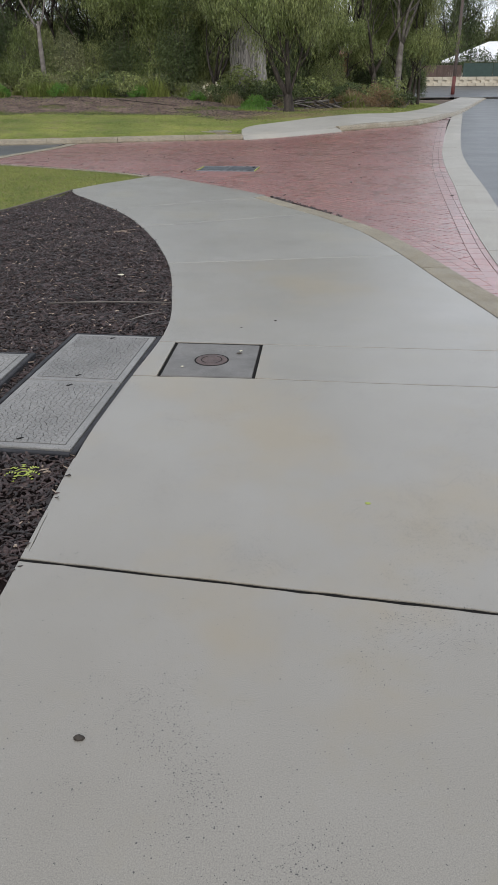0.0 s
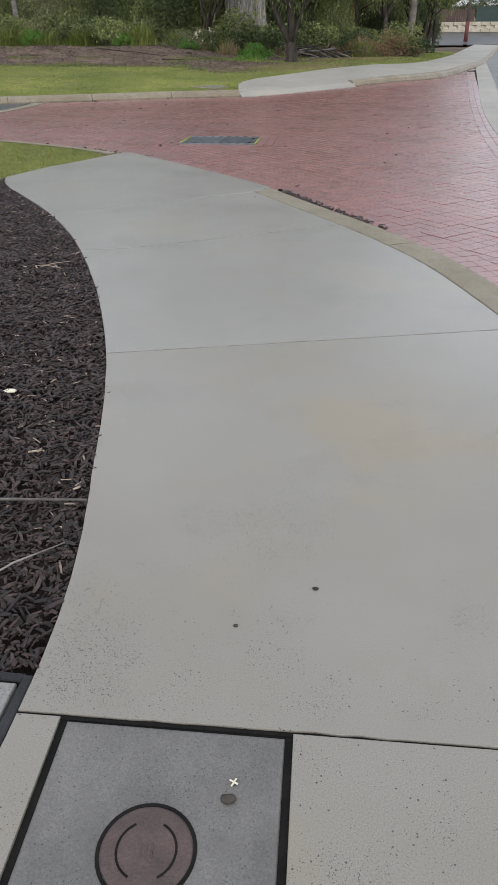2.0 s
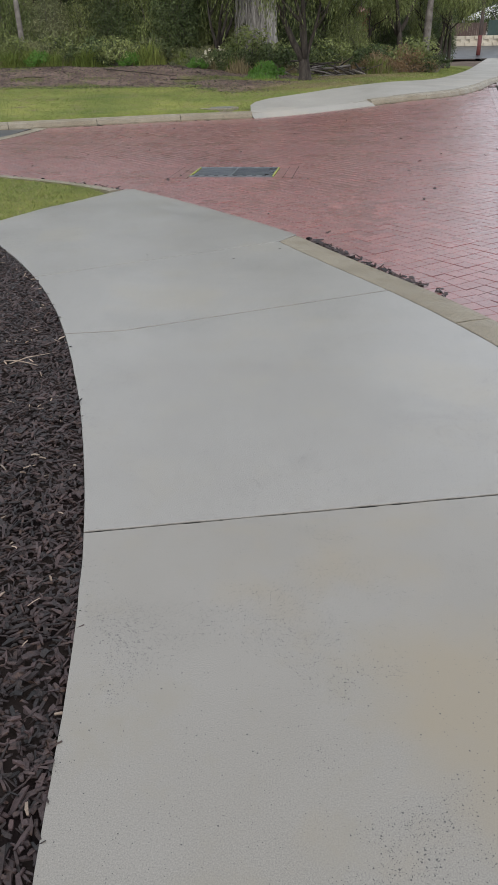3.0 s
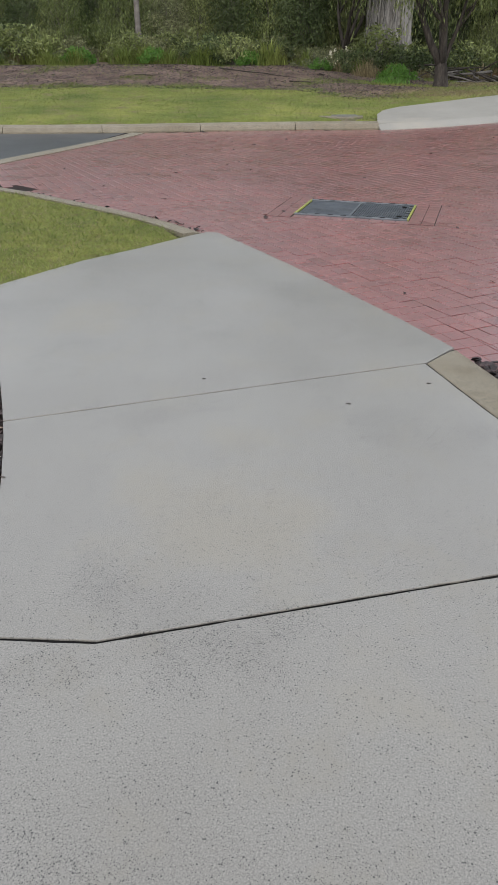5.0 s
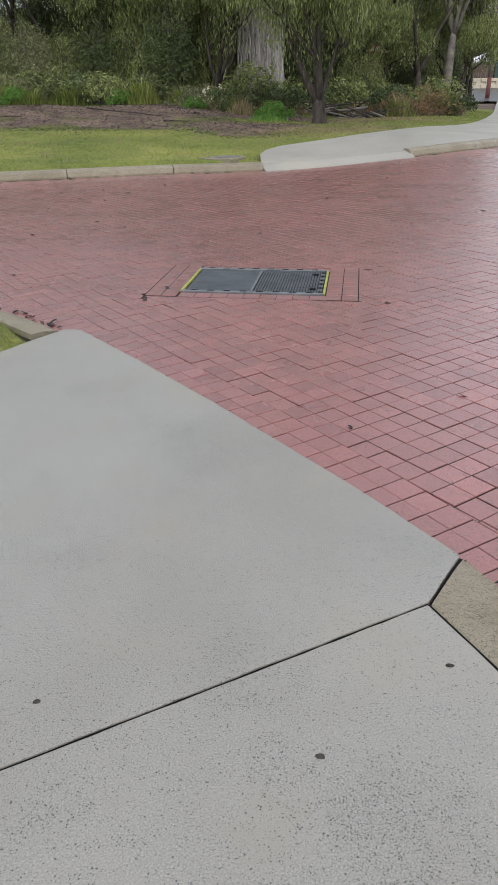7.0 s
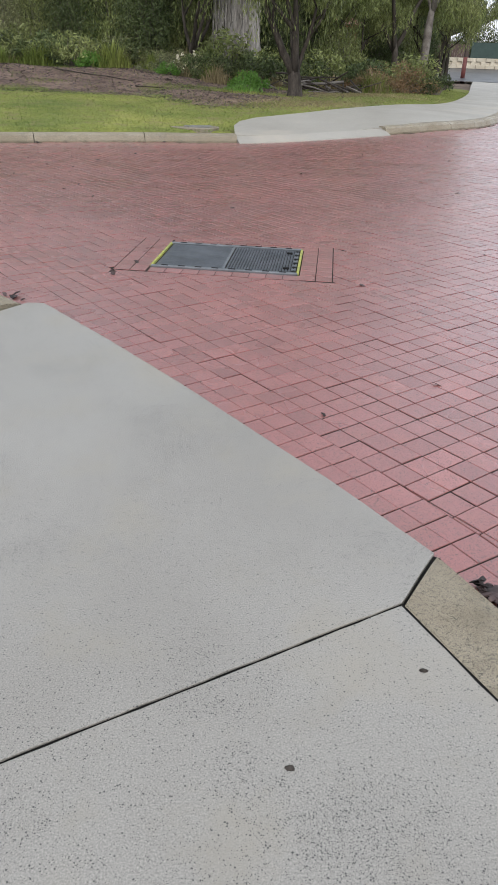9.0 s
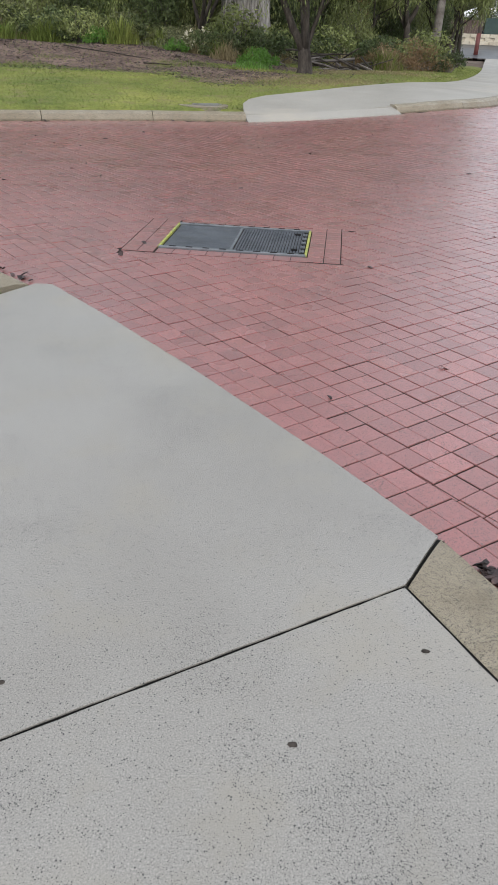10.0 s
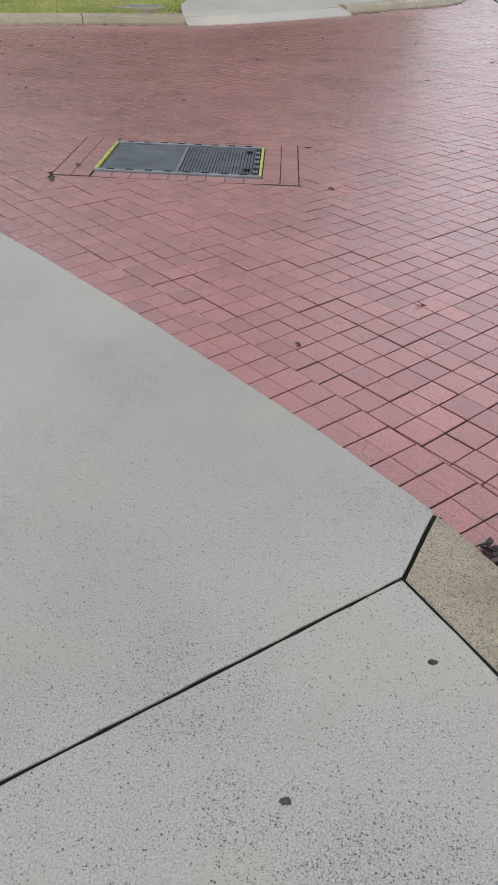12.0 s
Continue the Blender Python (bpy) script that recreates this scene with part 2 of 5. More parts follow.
    if through_light:
        tl = n.new("ShaderNodeBsdfTranslucent")
        l.new(col, tl.inputs["Color"])
        ms = n.new("ShaderNodeMixShader")
        ms.inputs[0].default_value = through_light
        l.new(bsdf.outputs[0], ms.inputs[1])
        l.new(tl.outputs[0], ms.inputs[2])
        l.new(ms.outputs[0], n["Material Output"].inputs["Surface"])
    return mat


CONCRETE = material("damp_concrete", ((0.205, 0.187, 0.156), (0.238, 0.222, 0.194), (0.214, 0.193, 0.152)), 0.7, 300, (0.3, 0.46), 0.16, 260, specks=((0.028, 0.026, 0.023), 400, 0.5),
                    patches=((0.232, 0.196, 0.138), 0.55, 0.50), grit=(0.68, 1.27), everywhere=0.035, film=0.85)
GREY_CONCRETE = material("grey_exposed_concrete", ((0.236, 0.221, 0.195), (0.274, 0.260, 0.233), (0.248, 0.228, 0.190)), 0.8, 230, (0.3, 0.46), 0.3, 220, specks=((0.018, 0.017, 0.015), 480, 0.58),
                         patches=((0.266, 0.243, 0.200), 0.8, 0.56), grit=(0.56, 1.38), everywhere=0.24, film=0.85)
TROWELLED = material("trowelled_concrete", ((0.203, 0.186, 0.156), (0.236, 0.220, 0.192)), 0.7, 300, (0.3, 0.46), 0.12, 240, specks=((0.028, 0.026, 0.023), 400, 0.42), patches=((0.232, 0.196, 0.138), 0.55, 0.50), grit=(0.74, 1.22), film=0.85)
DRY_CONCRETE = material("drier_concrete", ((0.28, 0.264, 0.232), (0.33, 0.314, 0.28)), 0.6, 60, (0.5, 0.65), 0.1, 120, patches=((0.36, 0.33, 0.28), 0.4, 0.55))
LID_CONCRETE = material("grey_lid_concrete", ((0.165, 0.161, 0.154), (0.225, 0.219, 0.21)), 3, 150, (0.3, 0.55), 0.35, 160, specks=((0.06, 0.06, 0.06), 260, 0.45), by_object=0.1, grit=(0.7, 1.25), everywhere=0.2)
DARK_LID = material("dark_lid_concrete", ((0.108, 0.103, 0.097), (0.158, 0.151, 0.143), (0.13, 0.122, 0.113)), 5, 240, (0.35, 0.55), 0.3, 200, specks=((0.05, 0.05, 0.05), 420, 0.45), grit=(0.7, 1.3), everywhere=0.2)
# groove bed between the stamped pads, darker than the lid itself
GROOVE = material("lid_groove_dark", ((0.05, 0.048, 0.045), (0.08, 0.076, 0.07)), 8, 200, (0.7, 0.9), 0.2, 200, specular=0.2)
RIM = material("dark_frame_metal", ((0.018, 0.018, 0.021), (0.035, 0.035, 0.039)), 9, 160, (0.55, 0.8), 0.4, 150, specular=0.25)
KERB = material("kerb_concrete", ((0.252, 0.210, 0.142), (0.325, 0.282, 0.205), (0.20, 0.166, 0.112)), 1.8, 320, (0.35, 0.6), 0.6, 240, specks=((0.07, 0.06, 0.045), 480, 0.7), grit=(0.58, 1.36), everywhere=0.9)
RED = material("red_clay_paver", ((0.240, 0.076, 0.071), (0.31, 0.104, 0.095), (0.28, 0.094, 0.076)), 0.9, 240, (0.22, 0.42), 0.3, 260, specks=((0.05, 0.021, 0.018), 460, 0.7), by_object=0.13, by_island=0.13, specular=0.5, everywhere=0.75, grit=(0.66, 1.3), film=1.0)
SAND = material("dark_joint_sand", ((0.022, 0.016, 0.014), (0.035, 0.026, 0.023)), 6, 200, (0.85, 0.95), 0.4, 200, specular=0.15)
ASPHALT = material("wet_asphalt", ((0.036, 0.039, 0.045), (0.05, 0.054, 0.06)), 0.7, 350, (0.38, 0.44), 0.15, 300, specular=0.4, film=0.25)
SOIL = material("bush_soil", ((0.085, 0.064, 0.050), (0.15, 0.115, 0.092)), 0.8, 30, (0.8, 0.95), 0.8, 25, specular=0.1)
DIRT = material("leaf_strewn_dirt", ((0.11, 0.076, 0.062), (0.21, 0.15, 0.122), (0.055, 0.040, 0.034)), 1.3, 14, (0.75, 0.95), 1.0, 18, grit=(0.5, 1.4), specular=0.15, patches=((0.09, 0.085, 0.035), 0.9, 0.58))
TURF = material("turf_soil", ((0.115, 0.145, 0.036), (0.24, 0.25, 0.065), (0.19, 0.155, 0.085)), 0.55, 22, (0.8, 0.95), 0.9, 60, grit=(0.6, 1.35), specular=0.15, patches=((0.16, 0.125, 0.08), 1.1, 0.62))
LAWN_SOIL = material("lawn_thatch", ((0.13, 0.15, 0.04), (0.22, 0.225, 0.06), (0.11, 0.09, 0.05)), 2.5, 60, (0.8, 0.95), 0.9, 60, specular=0.1, grit=(0.6, 1.3))
MULCH_BASE = material("mulch_base", ((0.012, 0.009, 0.009), (0.026, 0.018, 0.017)), 9, 80, (0.7, 0.9), 1.0, 50, specular=0.08)
CHIP = material("bark_chip", ((0.017, 0.010, 0.010), (0.045, 0.028, 0.027), (0.060, 0.034, 0.022)), 9, 90, (0.4, 0.65), 0.6, 120, by_island=0.85, specular=0.5)
PALE_CHIP = material("pale_wood_chip", ((0.26, 0.19, 0.14), (0.36, 0.29, 0.23)), 9, 90, (0.5, 0.8), 0.5, 120, by_island=0.4)
BLADE = material("grass_blade", ((0.115, 0.165, 0.036), (0.23, 0.26, 0.07)), 0.5, 20, (0.5, 0.7), 0.0, 1, by_island=0.4, specular=0.3, through_light=0.2)
DRY_BLADE = material("straw_blade", ((0.22, 0.18, 0.10), (0.30, 0.25, 0.14)), 0.7, 20, (0.6, 0.8), 0.0, 1, by_island=0.3, specular=0.2)
IRON = material("cast_iron", ((0.045, 0.04, 0.038), (0.075, 0.06, 0.055)), 14, 120, (0.35, 0.6), 0.4, 150, metallic=0.5)
RUST = material("rusty_cover", ((0.058, 0.038, 0.036), (0.095, 0.062, 0.056)), 14, 160, (0.35, 0.6), 0.5, 150)
STEEL = material("galvanised_steel", ((0.15, 0.165, 0.18), (0.24, 0.255, 0.27)), 8, 120, (0.28, 0.5), 0.2, 150, metallic=0.7)
PLATE = material("dull_steel_plate", ((0.05, 0.058, 0.07), (0.08, 0.09, 0.105)), 5, 120, (0.3, 0.5), 0.3, 150, metallic=0.3)
MOSS = material("yellow_moss_paint", ((0.40, 0.40, 0.06), (0.22, 0.24, 0.08)), 20, 150, (0.5, 0.8), 0.4, 120)
BLACK = material("black_gap_filler", ((0.010, 0.010, 0.010), (0.016, 0.015, 0.014)), 12, 120, (0.85, 0.95), 0.4, 150, specular=0.1)
LEAF = material("hanging_leaf", ((0.11, 0.142, 0.042), (0.21, 0.232, 0.085)), 0.35, 6, (0.4, 0.6), 0.0, 1, by_island=0.6, by_object=0.15, specular=0.4, through_light=0.15)
# dark green foliage, lowered further to hold the shade of the bush's hollows
SHADE_DARK_LEAF = material("shade_dark_leaf", ((0.042, 0.064, 0.022), (0.098, 0.124, 0.048)), 0.35, 6, (0.4, 0.65), 0.0, 1, by_island=0.6, by_object=0.2, specular=0.35, through_light=0.15)
GREY_LEAF = material("grey_green_leaf", ((0.15, 0.17, 0.08), (0.25, 0.25, 0.13)), 0.6, 8, (0.45, 0.65), 0.0, 1, by_island=0.6, by_object=0.2, specular=0.3, through_light=0.15)
LUSH_LEAF = material("lush_leaf", ((0.10, 0.22, 0.04), (0.15, 0.29, 0.06)), 0.8, 8, (0.45, 0.65), 0.0, 1, by_island=0.2, specular=0.3, through_light=0.35)
BROWN_LEAF = material("brown_fern_leaf", ((0.16, 0.10, 0.055), (0.22, 0.15, 0.085)), 0.8, 8, (0.6, 0.8), 0.0, 1, by_island=0.2, specular=0.2)
FROND = material("yellow_green_frond", ((0.34, 0.42, 0.06), (0.42, 0.48, 0.10)), 5, 60, (0.5, 0.7), 0.0, 1, through_light=0.3)
FLOWER = material("pale_flower", ((0.62, 0.58, 0.45), (0.7, 0.66, 0.52)), 3, 20, (0.6, 0.8), 0.0, 1)
BARK = material("furrowed_bark", ((0.03, 0.025, 0.021), (0.08, 0.068, 0.058)), 7, 40, (0.7, 0.9), 1.0, 20, by_object=0.2, stretch=(1, 1, 0.16), grit=(0.6, 1.35), specular=0.2)
PALE_BARK = material("pale_stringy_bark", ((0.17, 0.155, 0.14), (0.38, 0.355, 0.325), (0.06, 0.052, 0.046)), 9, 40, (0.7, 0.9), 1.0, 12, by_object=0.1, by_island=0.45, stretch=(1, 1, 0.1), grit=(0.6, 1.3))
DEADWOOD = material("dead_wood", ((0.10, 0.085, 0.075), (0.22, 0.20, 0.18)), 4, 50, (0.7, 0.9), 0.8, 30, by_object=0.25)
WHITE_ROOF = material("white_metal_roof", ((0.70, 0.71, 0.73), (0.78, 0.78, 0.79)), 0.5, 8, (0.4, 0.55), 0.1, 20)
ORANGE_WALL = material("orange_brick_wall", ((0.26, 0.085, 0.05), (0.31, 0.11, 0.065)), 1, 30, (0.6, 0.8), 0.4, 30)
LIMESTONE = material("limestone_block", ((0.50, 0.44, 0.34), (0.58, 0.53, 0.43)), 1, 30, (0.7, 0.9), 0.5, 25, by_object=0.08)
PAINTED_WALL = material("cream_rendered_wall", ((0.5, 0.46, 0.4), (0.56, 0.52, 0.46)), 0.6, 30, (0.6, 0.8), 0.2, 40)
FENCE_BROWN = material("brown_fence_board", ((0.085, 0.055, 0.045), (0.12, 0.08, 0.065)), 2, 40, (0.6, 0.8), 0.3, 30, by_object=0.15)
GATE_GREEN = material("dark_green_gate", ((0.02, 0.045, 0.04), (0.03, 0.06, 0.05)), 2, 40, (0.4, 0.6), 0.1, 40)
POLE_WOOD = material("dark_pole_timber", ((0.06, 0.045, 0.04), (0.10, 0.075, 0.065)), 4, 50, (0.6, 0.8), 0.6, 30, stretch=(1, 1, 0.1))
RED_SLEEVE = material("red_brown_sleeve", ((0.10, 0.025, 0.022), (0.14, 0.035, 0.03)), 4, 50, (0.5, 0.7), 0.2, 30)
WINDOW_DARK = material("dark_window_glass", ((0.02, 0.025, 0.03), (0.03, 0.035, 0.04)), 2, 20, (0.05, 0.12), 0.0, 1)
TIMBER = material("weathered_timber_edging", ((0.07, 0.055, 0.045), (0.11, 0.09, 0.075)), 5, 60, (0.6, 0.85), 0.5, 60)

# ---------- the plan ----------
# left edge of the footpath against the mulch, then round its end
PATH_LEFT = [(-0.56, -14), (-0.55, 1.2), (-0.53, 1.65), (-0.54, 2.41), (-0.49, 3.09), (-0.40, 3.9), (-0.40, 4.4), (-0.46, 4.91), (-0.52, 5.39), (-0.61, 5.9), (-0.75, 6.48),
             (-0.93, 7.1), (-1.22, 7.93), (-1.57, 8.72), (-1.97, 9.44), (-2.34, 10.02), (-2.57, 10.45), (-2.66, 10.75)]
PATH_END = [(-2.55, 11.0), (-2.36, 11.43), (-2.11, 11.81), (-1.86, 12.25), (-1.70, 12.50)]
RAMP = [(-1.60, 12.50), (-1.13, 11.93), (-0.70, 11.38), (-0.29, 10.82), (-0.08, 10.53), (0.18, 10.14)]
KERB_IN = [(0.03, 9.90), (0.36, 9.24), (0.73, 8.54), (1.0, 7.95), (1.22, 7.33), (1.43, 6.3), (1.60, 5.2), (1.75, 4.3), (1.86, 3.2), (1.93, 2.0), (1.97, 0.0), (1.97, -14.0)]
STRIP_OUT = [(9.3, 37.0), (7.6, 30.0), (5.95, 23.2), (4.70, 17.8), (4.02, 14.4), (3.44, 11.0), (3.08, 9.0), (2.72, 6.6), (2.48, 4.4), (2.36, 2.2), (2.32, 0.0), (2.32, -14.0)]
STRIP_IN = [(8.9, 37.0), (7.1, 30.0), (5.5, 23.2), (4.22, 17.4), (3.55, 14.1), (3.03, 11.0), (2.52, 7.7), (2.32, 6.3), (2.14, 4.4), (2.08, 3.4)]
NEAR_KERB = [(-1.72, 12.52), (-2.06, 12.84), (-2.45, 13.14), (-2.81, 13.38), (-3.6, 13.85), (-4.21, 14.2), (-6.0, 15.0), (-9.0, 15.9), (-16.0, 16.6), (-40.0, 17.0)]
FAR_KERB = [(-40.0, 20.5), (-16.0, 20.6), (-9.0, 20.9), (-6.6, 21.3), (-4.39, 22.04), (-2.6, 22.69), (-0.575, 23.17), (2.4, 23.9), (3.4, 24.4), (4.8, 25.7), (6.0, 28.0), (7.35, 31.5), (8.7, 34.9), (10.9, 42.0), (13.3, 50.0), (16.3, 60.0), (19.3, 70.0)]
FOOT_BACK = [(-0.66, 24.3), (-0.55, 25.0), (-0.1, 25.7), (1.5, 26.7), (3.2, 28.4), (5.0, 30.8), (6.6, 34.6), (9.0, 42.0), (12.6, 54.5), (16.5, 68.0)]

FAR_LINE = resample(FAR_KERB, 0.6)


def lift(x, y):
    """The road climbs towards the far bend."""
    return 0.24 * smoothstep(-1, 4, x) * smoothstep(15, 25, y)


def pave_z(x, y):
    """Height of the brick and asphalt carriageway."""
    return -0.03 - 0.10 * smoothstep(15.0, 21.5, y) * (1 - smoothstep(28, 40, y) * 0.6) + lift(x, y)


def land_z(x, y):
    """Height of the verge and the bank beyond the far kerb."""
    d = -nearest(FAR_LINE, x, y)[0]
    up = lift(x, y) * (1 - smoothstep(2.5, 8, d))
    if d <= 0:
        return up
    w = 1 - smoothstep(2.5, 9.0, x + 0.12 * (36 - y))
    bank = 0.055 * min(d, 8.5) + 0.42 * smoothstep(8.0, 12.5, d) + 0.9 * smoothstep(12.5, 30, d)
    flat = 0.2 * smoothstep(0, 8, d) + 0.35 * smoothstep(20, 40, d)
    bumps = 0.05 * noise.noise(Vector((x * 0.45, y * 0.45, 0))) * smoothstep(1.5, 6, d)
    return bank * w + flat * (1 - w) + bumps + up

# ---------- ground ----------
def ground_height(x, y):
    d = -nearest(FAR_LINE, x, y)[0]
    if d > 0.25:
        return land_z(x, y) - 0.16 - 0.15 * (1 - smoothstep(0.25, 1.0, d))
    return -0.3


def grid_sheet(xs, ys, height):
    bl = Builder()
    bl.v = [(x, y, height(x, y)) for y in ys for x in xs]
    n = len(xs)
    bl.f = [(j * n + i, j * n + i + 1, j * n + n + i + 1, j * n + n + i) for j in range(len(ys) - 1) for i in range(n - 1)]
    return bl


gx = [-3000, -600, -200, -90, -60] + [-45 + 1.5 * i for i in range(55)] + [60, 90, 200, 600, 3000]
gy = [-3000, -600, -100, -30, 0, 10] + [18 + 0.9 * i for i in range(50)] + [70, 80, 100, 200, 600, 3000]
tagged(part("ground", grid_sheet(gx, gy, ground_height), SOIL, smooth=True), "brown soil and leaf litter under bushland", "ground", kind="structure")

# carriageway bed, brick field and asphalt
bed = sorted({-6.0 + 0.25 * i for i in range(71)})
bed_y = [3.0 + 0.25 * i for i in range(135)]
road_bed = grid_sheet(bed, bed_y, lambda x, y: pave_z(x, y) - 0.0035)
PAVE_RIGHT = resample(STRIP_IN, 0.4)
brick_area = thing("road_brick", "red clay brick threshold laid in herringbone, wet", "road", kind="structure")
part("joint_sand", road_bed, SAND, brick_area)

asphalt_left = grid_sheet([-60, -40, -20, -12, -9, -7, -5.62], [12.0 + 0.5 * i for i in range(22)], lambda x, y: pave_z(x, y) + 0.002)
tagged(part("road_asphalt_side", asphalt_left, ASPHALT), "dark wet asphalt side street", "road", kind="structure")
line_out = resample(STRIP_OUT, 1.0)
bl = Builder()
right = [(x + 8.5 * 0.97, y - 8.5 * 0.2) for x, y in line_out]
bl.add([(x, y, pave_z(x, y) + 0.004) for x, y in line_out] + [(x, y, pave_z(x, y) + 0.0) for x, y in right],
       [(i + 1, i, len(line_out) + i, len(line_out) + i + 1) for i in range(len(line_out) - 1)])
far_left = resample([(9.2, 36.5), (12.3, 47.0), (16.1, 60.0), (19.3, 70.0), (21.5, 77.0)], 1.5)
n0 = len(bl.v)
far_right = [(x + 8.2, y - 1.7) for x, y in far_left]
bl.add([(x, y, pave_z(x, y) + 0.0) for x, y in far_left] + [(x, y, pave_z(x, y)) for x, y in far_right],
       [(i, len(far_left) + i, len(far_left) + i + 1, i + 1) for i in range(len(far_left) - 1)])
main_road = tagged(part("road_asphalt_main", bl, ASPHALT), "dark wet asphalt road curving away", "road", kind="structure")
cross = Builder()
cross.add([(6, 68.5, 0.3), (60, 64.0, 0.3), (60, 72.3, 1.12), (6, 80.4, 1.12)], [(0, 1, 2, 3)])
tagged(part("road_asphalt_crossing", cross, ASPHALT), "wet asphalt cross street in the distance", "road", kind="structure")

# flush concrete strips between brick and asphalt
strip = thing("strip_concrete", "flush pale concrete edge strip beside the road", "edging", kind="structure")
sl = resample(STRIP_OUT, 0.3)
si = [p for p in sl if p[1] > 2.2]
for k in range(0, len(si) - 1, 8):
    seg = si[k:k + 9]
    if len(seg) > 1:
        seg = [Vector(p) for p in seg]
        seg[0] = seg[0].lerp(seg[1], 0.02)
        bl = sweep([tuple(p) for p in seg], [(-0.0, -0.15), (-0.0, 0.010), (0.2, 0.014), (0.43, 0.008), (0.43, -0.15)], pave_z)
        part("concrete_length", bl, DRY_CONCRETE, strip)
cross_strip = thing("strip_concrete_side", "flush pale concrete strip across the side street", "edging", kind="structure")
cs = [(-5.35, 21.6), (-5.42, 20.2), (-5.52, 18.5), (-5.62, 17.0), (-5.75, 15.2), (-5.8, 14.6)]
part("concrete_length", sweep(resample(cs, 0.5), [(-0.14, -0.15), (-0.14, 0.012), (0.14, 0.012), (0.14, -0.15)], pave_z), KERB, cross_strip)

# ---------- footpath ----------
kerb_in = resample(KERB_IN, 0.25)
left_line = resample(PATH_LEFT, 0.15)
path_poly = left_line + PATH_END + RAMP + kerb_in
path_poly = tidy([tuple(p) for p in path_poly])
footpath = thing("pavement_footpath", "damp pale grey concrete footpath cast in bays", "footpath", kind="structure")
# joints: points from left to right, and the gap's width
JOINTS = [([(-0.9, 1.71), (2.3, 1.204)], 0.016), ([(-0.9, 3.31), (0.17, 3.255), (0.75, 3.20), (2.3, 3.085)], 0.007), ([(-0.9, 3.88), (0.22, 3.80), (0.82, 3.755), (2.3, 3.65)], 0.007), ([(-0.9, 5.88), (2.3, 6.40)], 0.009),
          ([(-1.7, 7.72), (-0.85, 7.835), (1.6, 8.93)], 0.012),
          ([(-2.6, 8.44), (-1.228, 9.205), (0.034, 9.903), (1.0, 10.41)], 0.010)]
PIT_EDGES = ((-0.336, 3.296, -0.302, 3.853), (0.182, 3.258, 0.221, 3.809))


def joint_y(line, x):
    for (x0, y0), (x1, y1) in zip(line, line[1:]):
        if x <= x1 or (x1, y1) == line[-1]:
            return y0 + (y1 - y0) * (x - x0) / (x1 - x0)


def cut(poly, line, shift, above):
    """The part of the footpath on one side of a joint, which may be bent."""
    side = lambda p: (p[1] - joint_y(line, p[0]) - shift) * (1 if above else -1)
    out, leave, enter, mark = [], None, None, 0
    for i, a in enumerate(poly):
        b = poly[(i + 1) % len(poly)]
        da, db = side(a), side(b)
        if da >= 0:
            out.append(a)
        if (da >= 0) != (db >= 0):
            lo, hi = Vector(a), Vector(b)
            for _ in range(30):
                m = (lo + hi) / 2
                if (side(m) >= 0) == (da >= 0):
                    lo = m
                else:
                    hi = m
            out.append(tuple(lo))
            if da >= 0:
                leave, mark = lo.x, len(out)
            else:
                enter = lo.x
    if leave is not None and enter is not None:
        mids = [(x, y + shift) for x, y in line[1:-1] if min(leave, enter) < x < max(leave, enter)]
        if leave > enter:
            mids.reverse()
        out[mark:mark] = mids
    return out


def bay_piece(k):
    """Bay k of the footpath, between its two joints."""
    p = path_poly
    if k:
        p = cut(p, JOINTS[k - 1][0], JOINTS[k - 1][1] / 2, True)
    if k < len(JOINTS):
        p = cut(p, JOINTS[k][0], -JOINTS[k][1] / 2, False)
    return p


start = path_poly.index(min(path_poly, key=lambda p: p[1]))
path_poly = path_poly[start:] + path_poly[:start]
for k in range(len(JOINTS) + 1):
    bay = bay_piece(k)
    pieces = [bay]
    if k == 2:
        pieces = []
        for (x0, y0, x1, y1), sign in zip(PIT_EDGES, (-1, 1)):
            pieces.append(clip(bay, x0, y0, sign * (y1 - y0), -sign * (x1 - x0)))
    for p in pieces:
        if k == 2:
            part("concrete_bay", slab(p, 0.0, -0.16, 0.0025), CONCRETE, footpath)
        else:
            cuts = []
            if k:
                low = JOINTS[k - 1][0]
                cuts.append((lambda q, low=low: cut(q, low, 0.06, False), lambda q, low=low: cut(q, low, 0.06, True)))
            if k < len(JOINTS):
                high = JOINTS[k][0]
                cuts.append((lambda q, high=high: cut(q, high, -0.045, True), lambda q, high=high: cut(q, high, -0.045, False)))
            part("concrete_bay", bay_mesh(p, 0.0, -0.16, 0.0025, cuts, GREY_CONCRETE if k >= 4 else CONCRETE), None, footpath)
for line, gap in JOINTS:
    fill = cut(cut(path_poly, line, -gap / 2 - 0.004, True), line, gap / 2 + 0.004, False)
    part("joint_filler", slab(fill, -0.006, -0.05, 0.0005), BLACK, footpath, "black grit in a bay joint")
part("joint_filler", slab([(-0.345, 3.27), (0.19, 3.23), (0.23, 3.83), (-0.31, 3.87)], -0.009, -0.05, 0.002), BLACK, footpath, "black grit round the pit lid")

# square pit with a round cover in the footpath
pit_box = thing("service_pit", "square concrete pit lid with round rusty cover in footpath", "pit cover")
lid_poly = [(-0.322, 3.296), (0.167, 3.272), (0.204, 3.788), (-0.288, 3.826)]
part("lid", slab(inset(lid_poly, 0.002), -0.002, -0.05, 0.006), DARK_LID, pit_box, "grey cast lid")


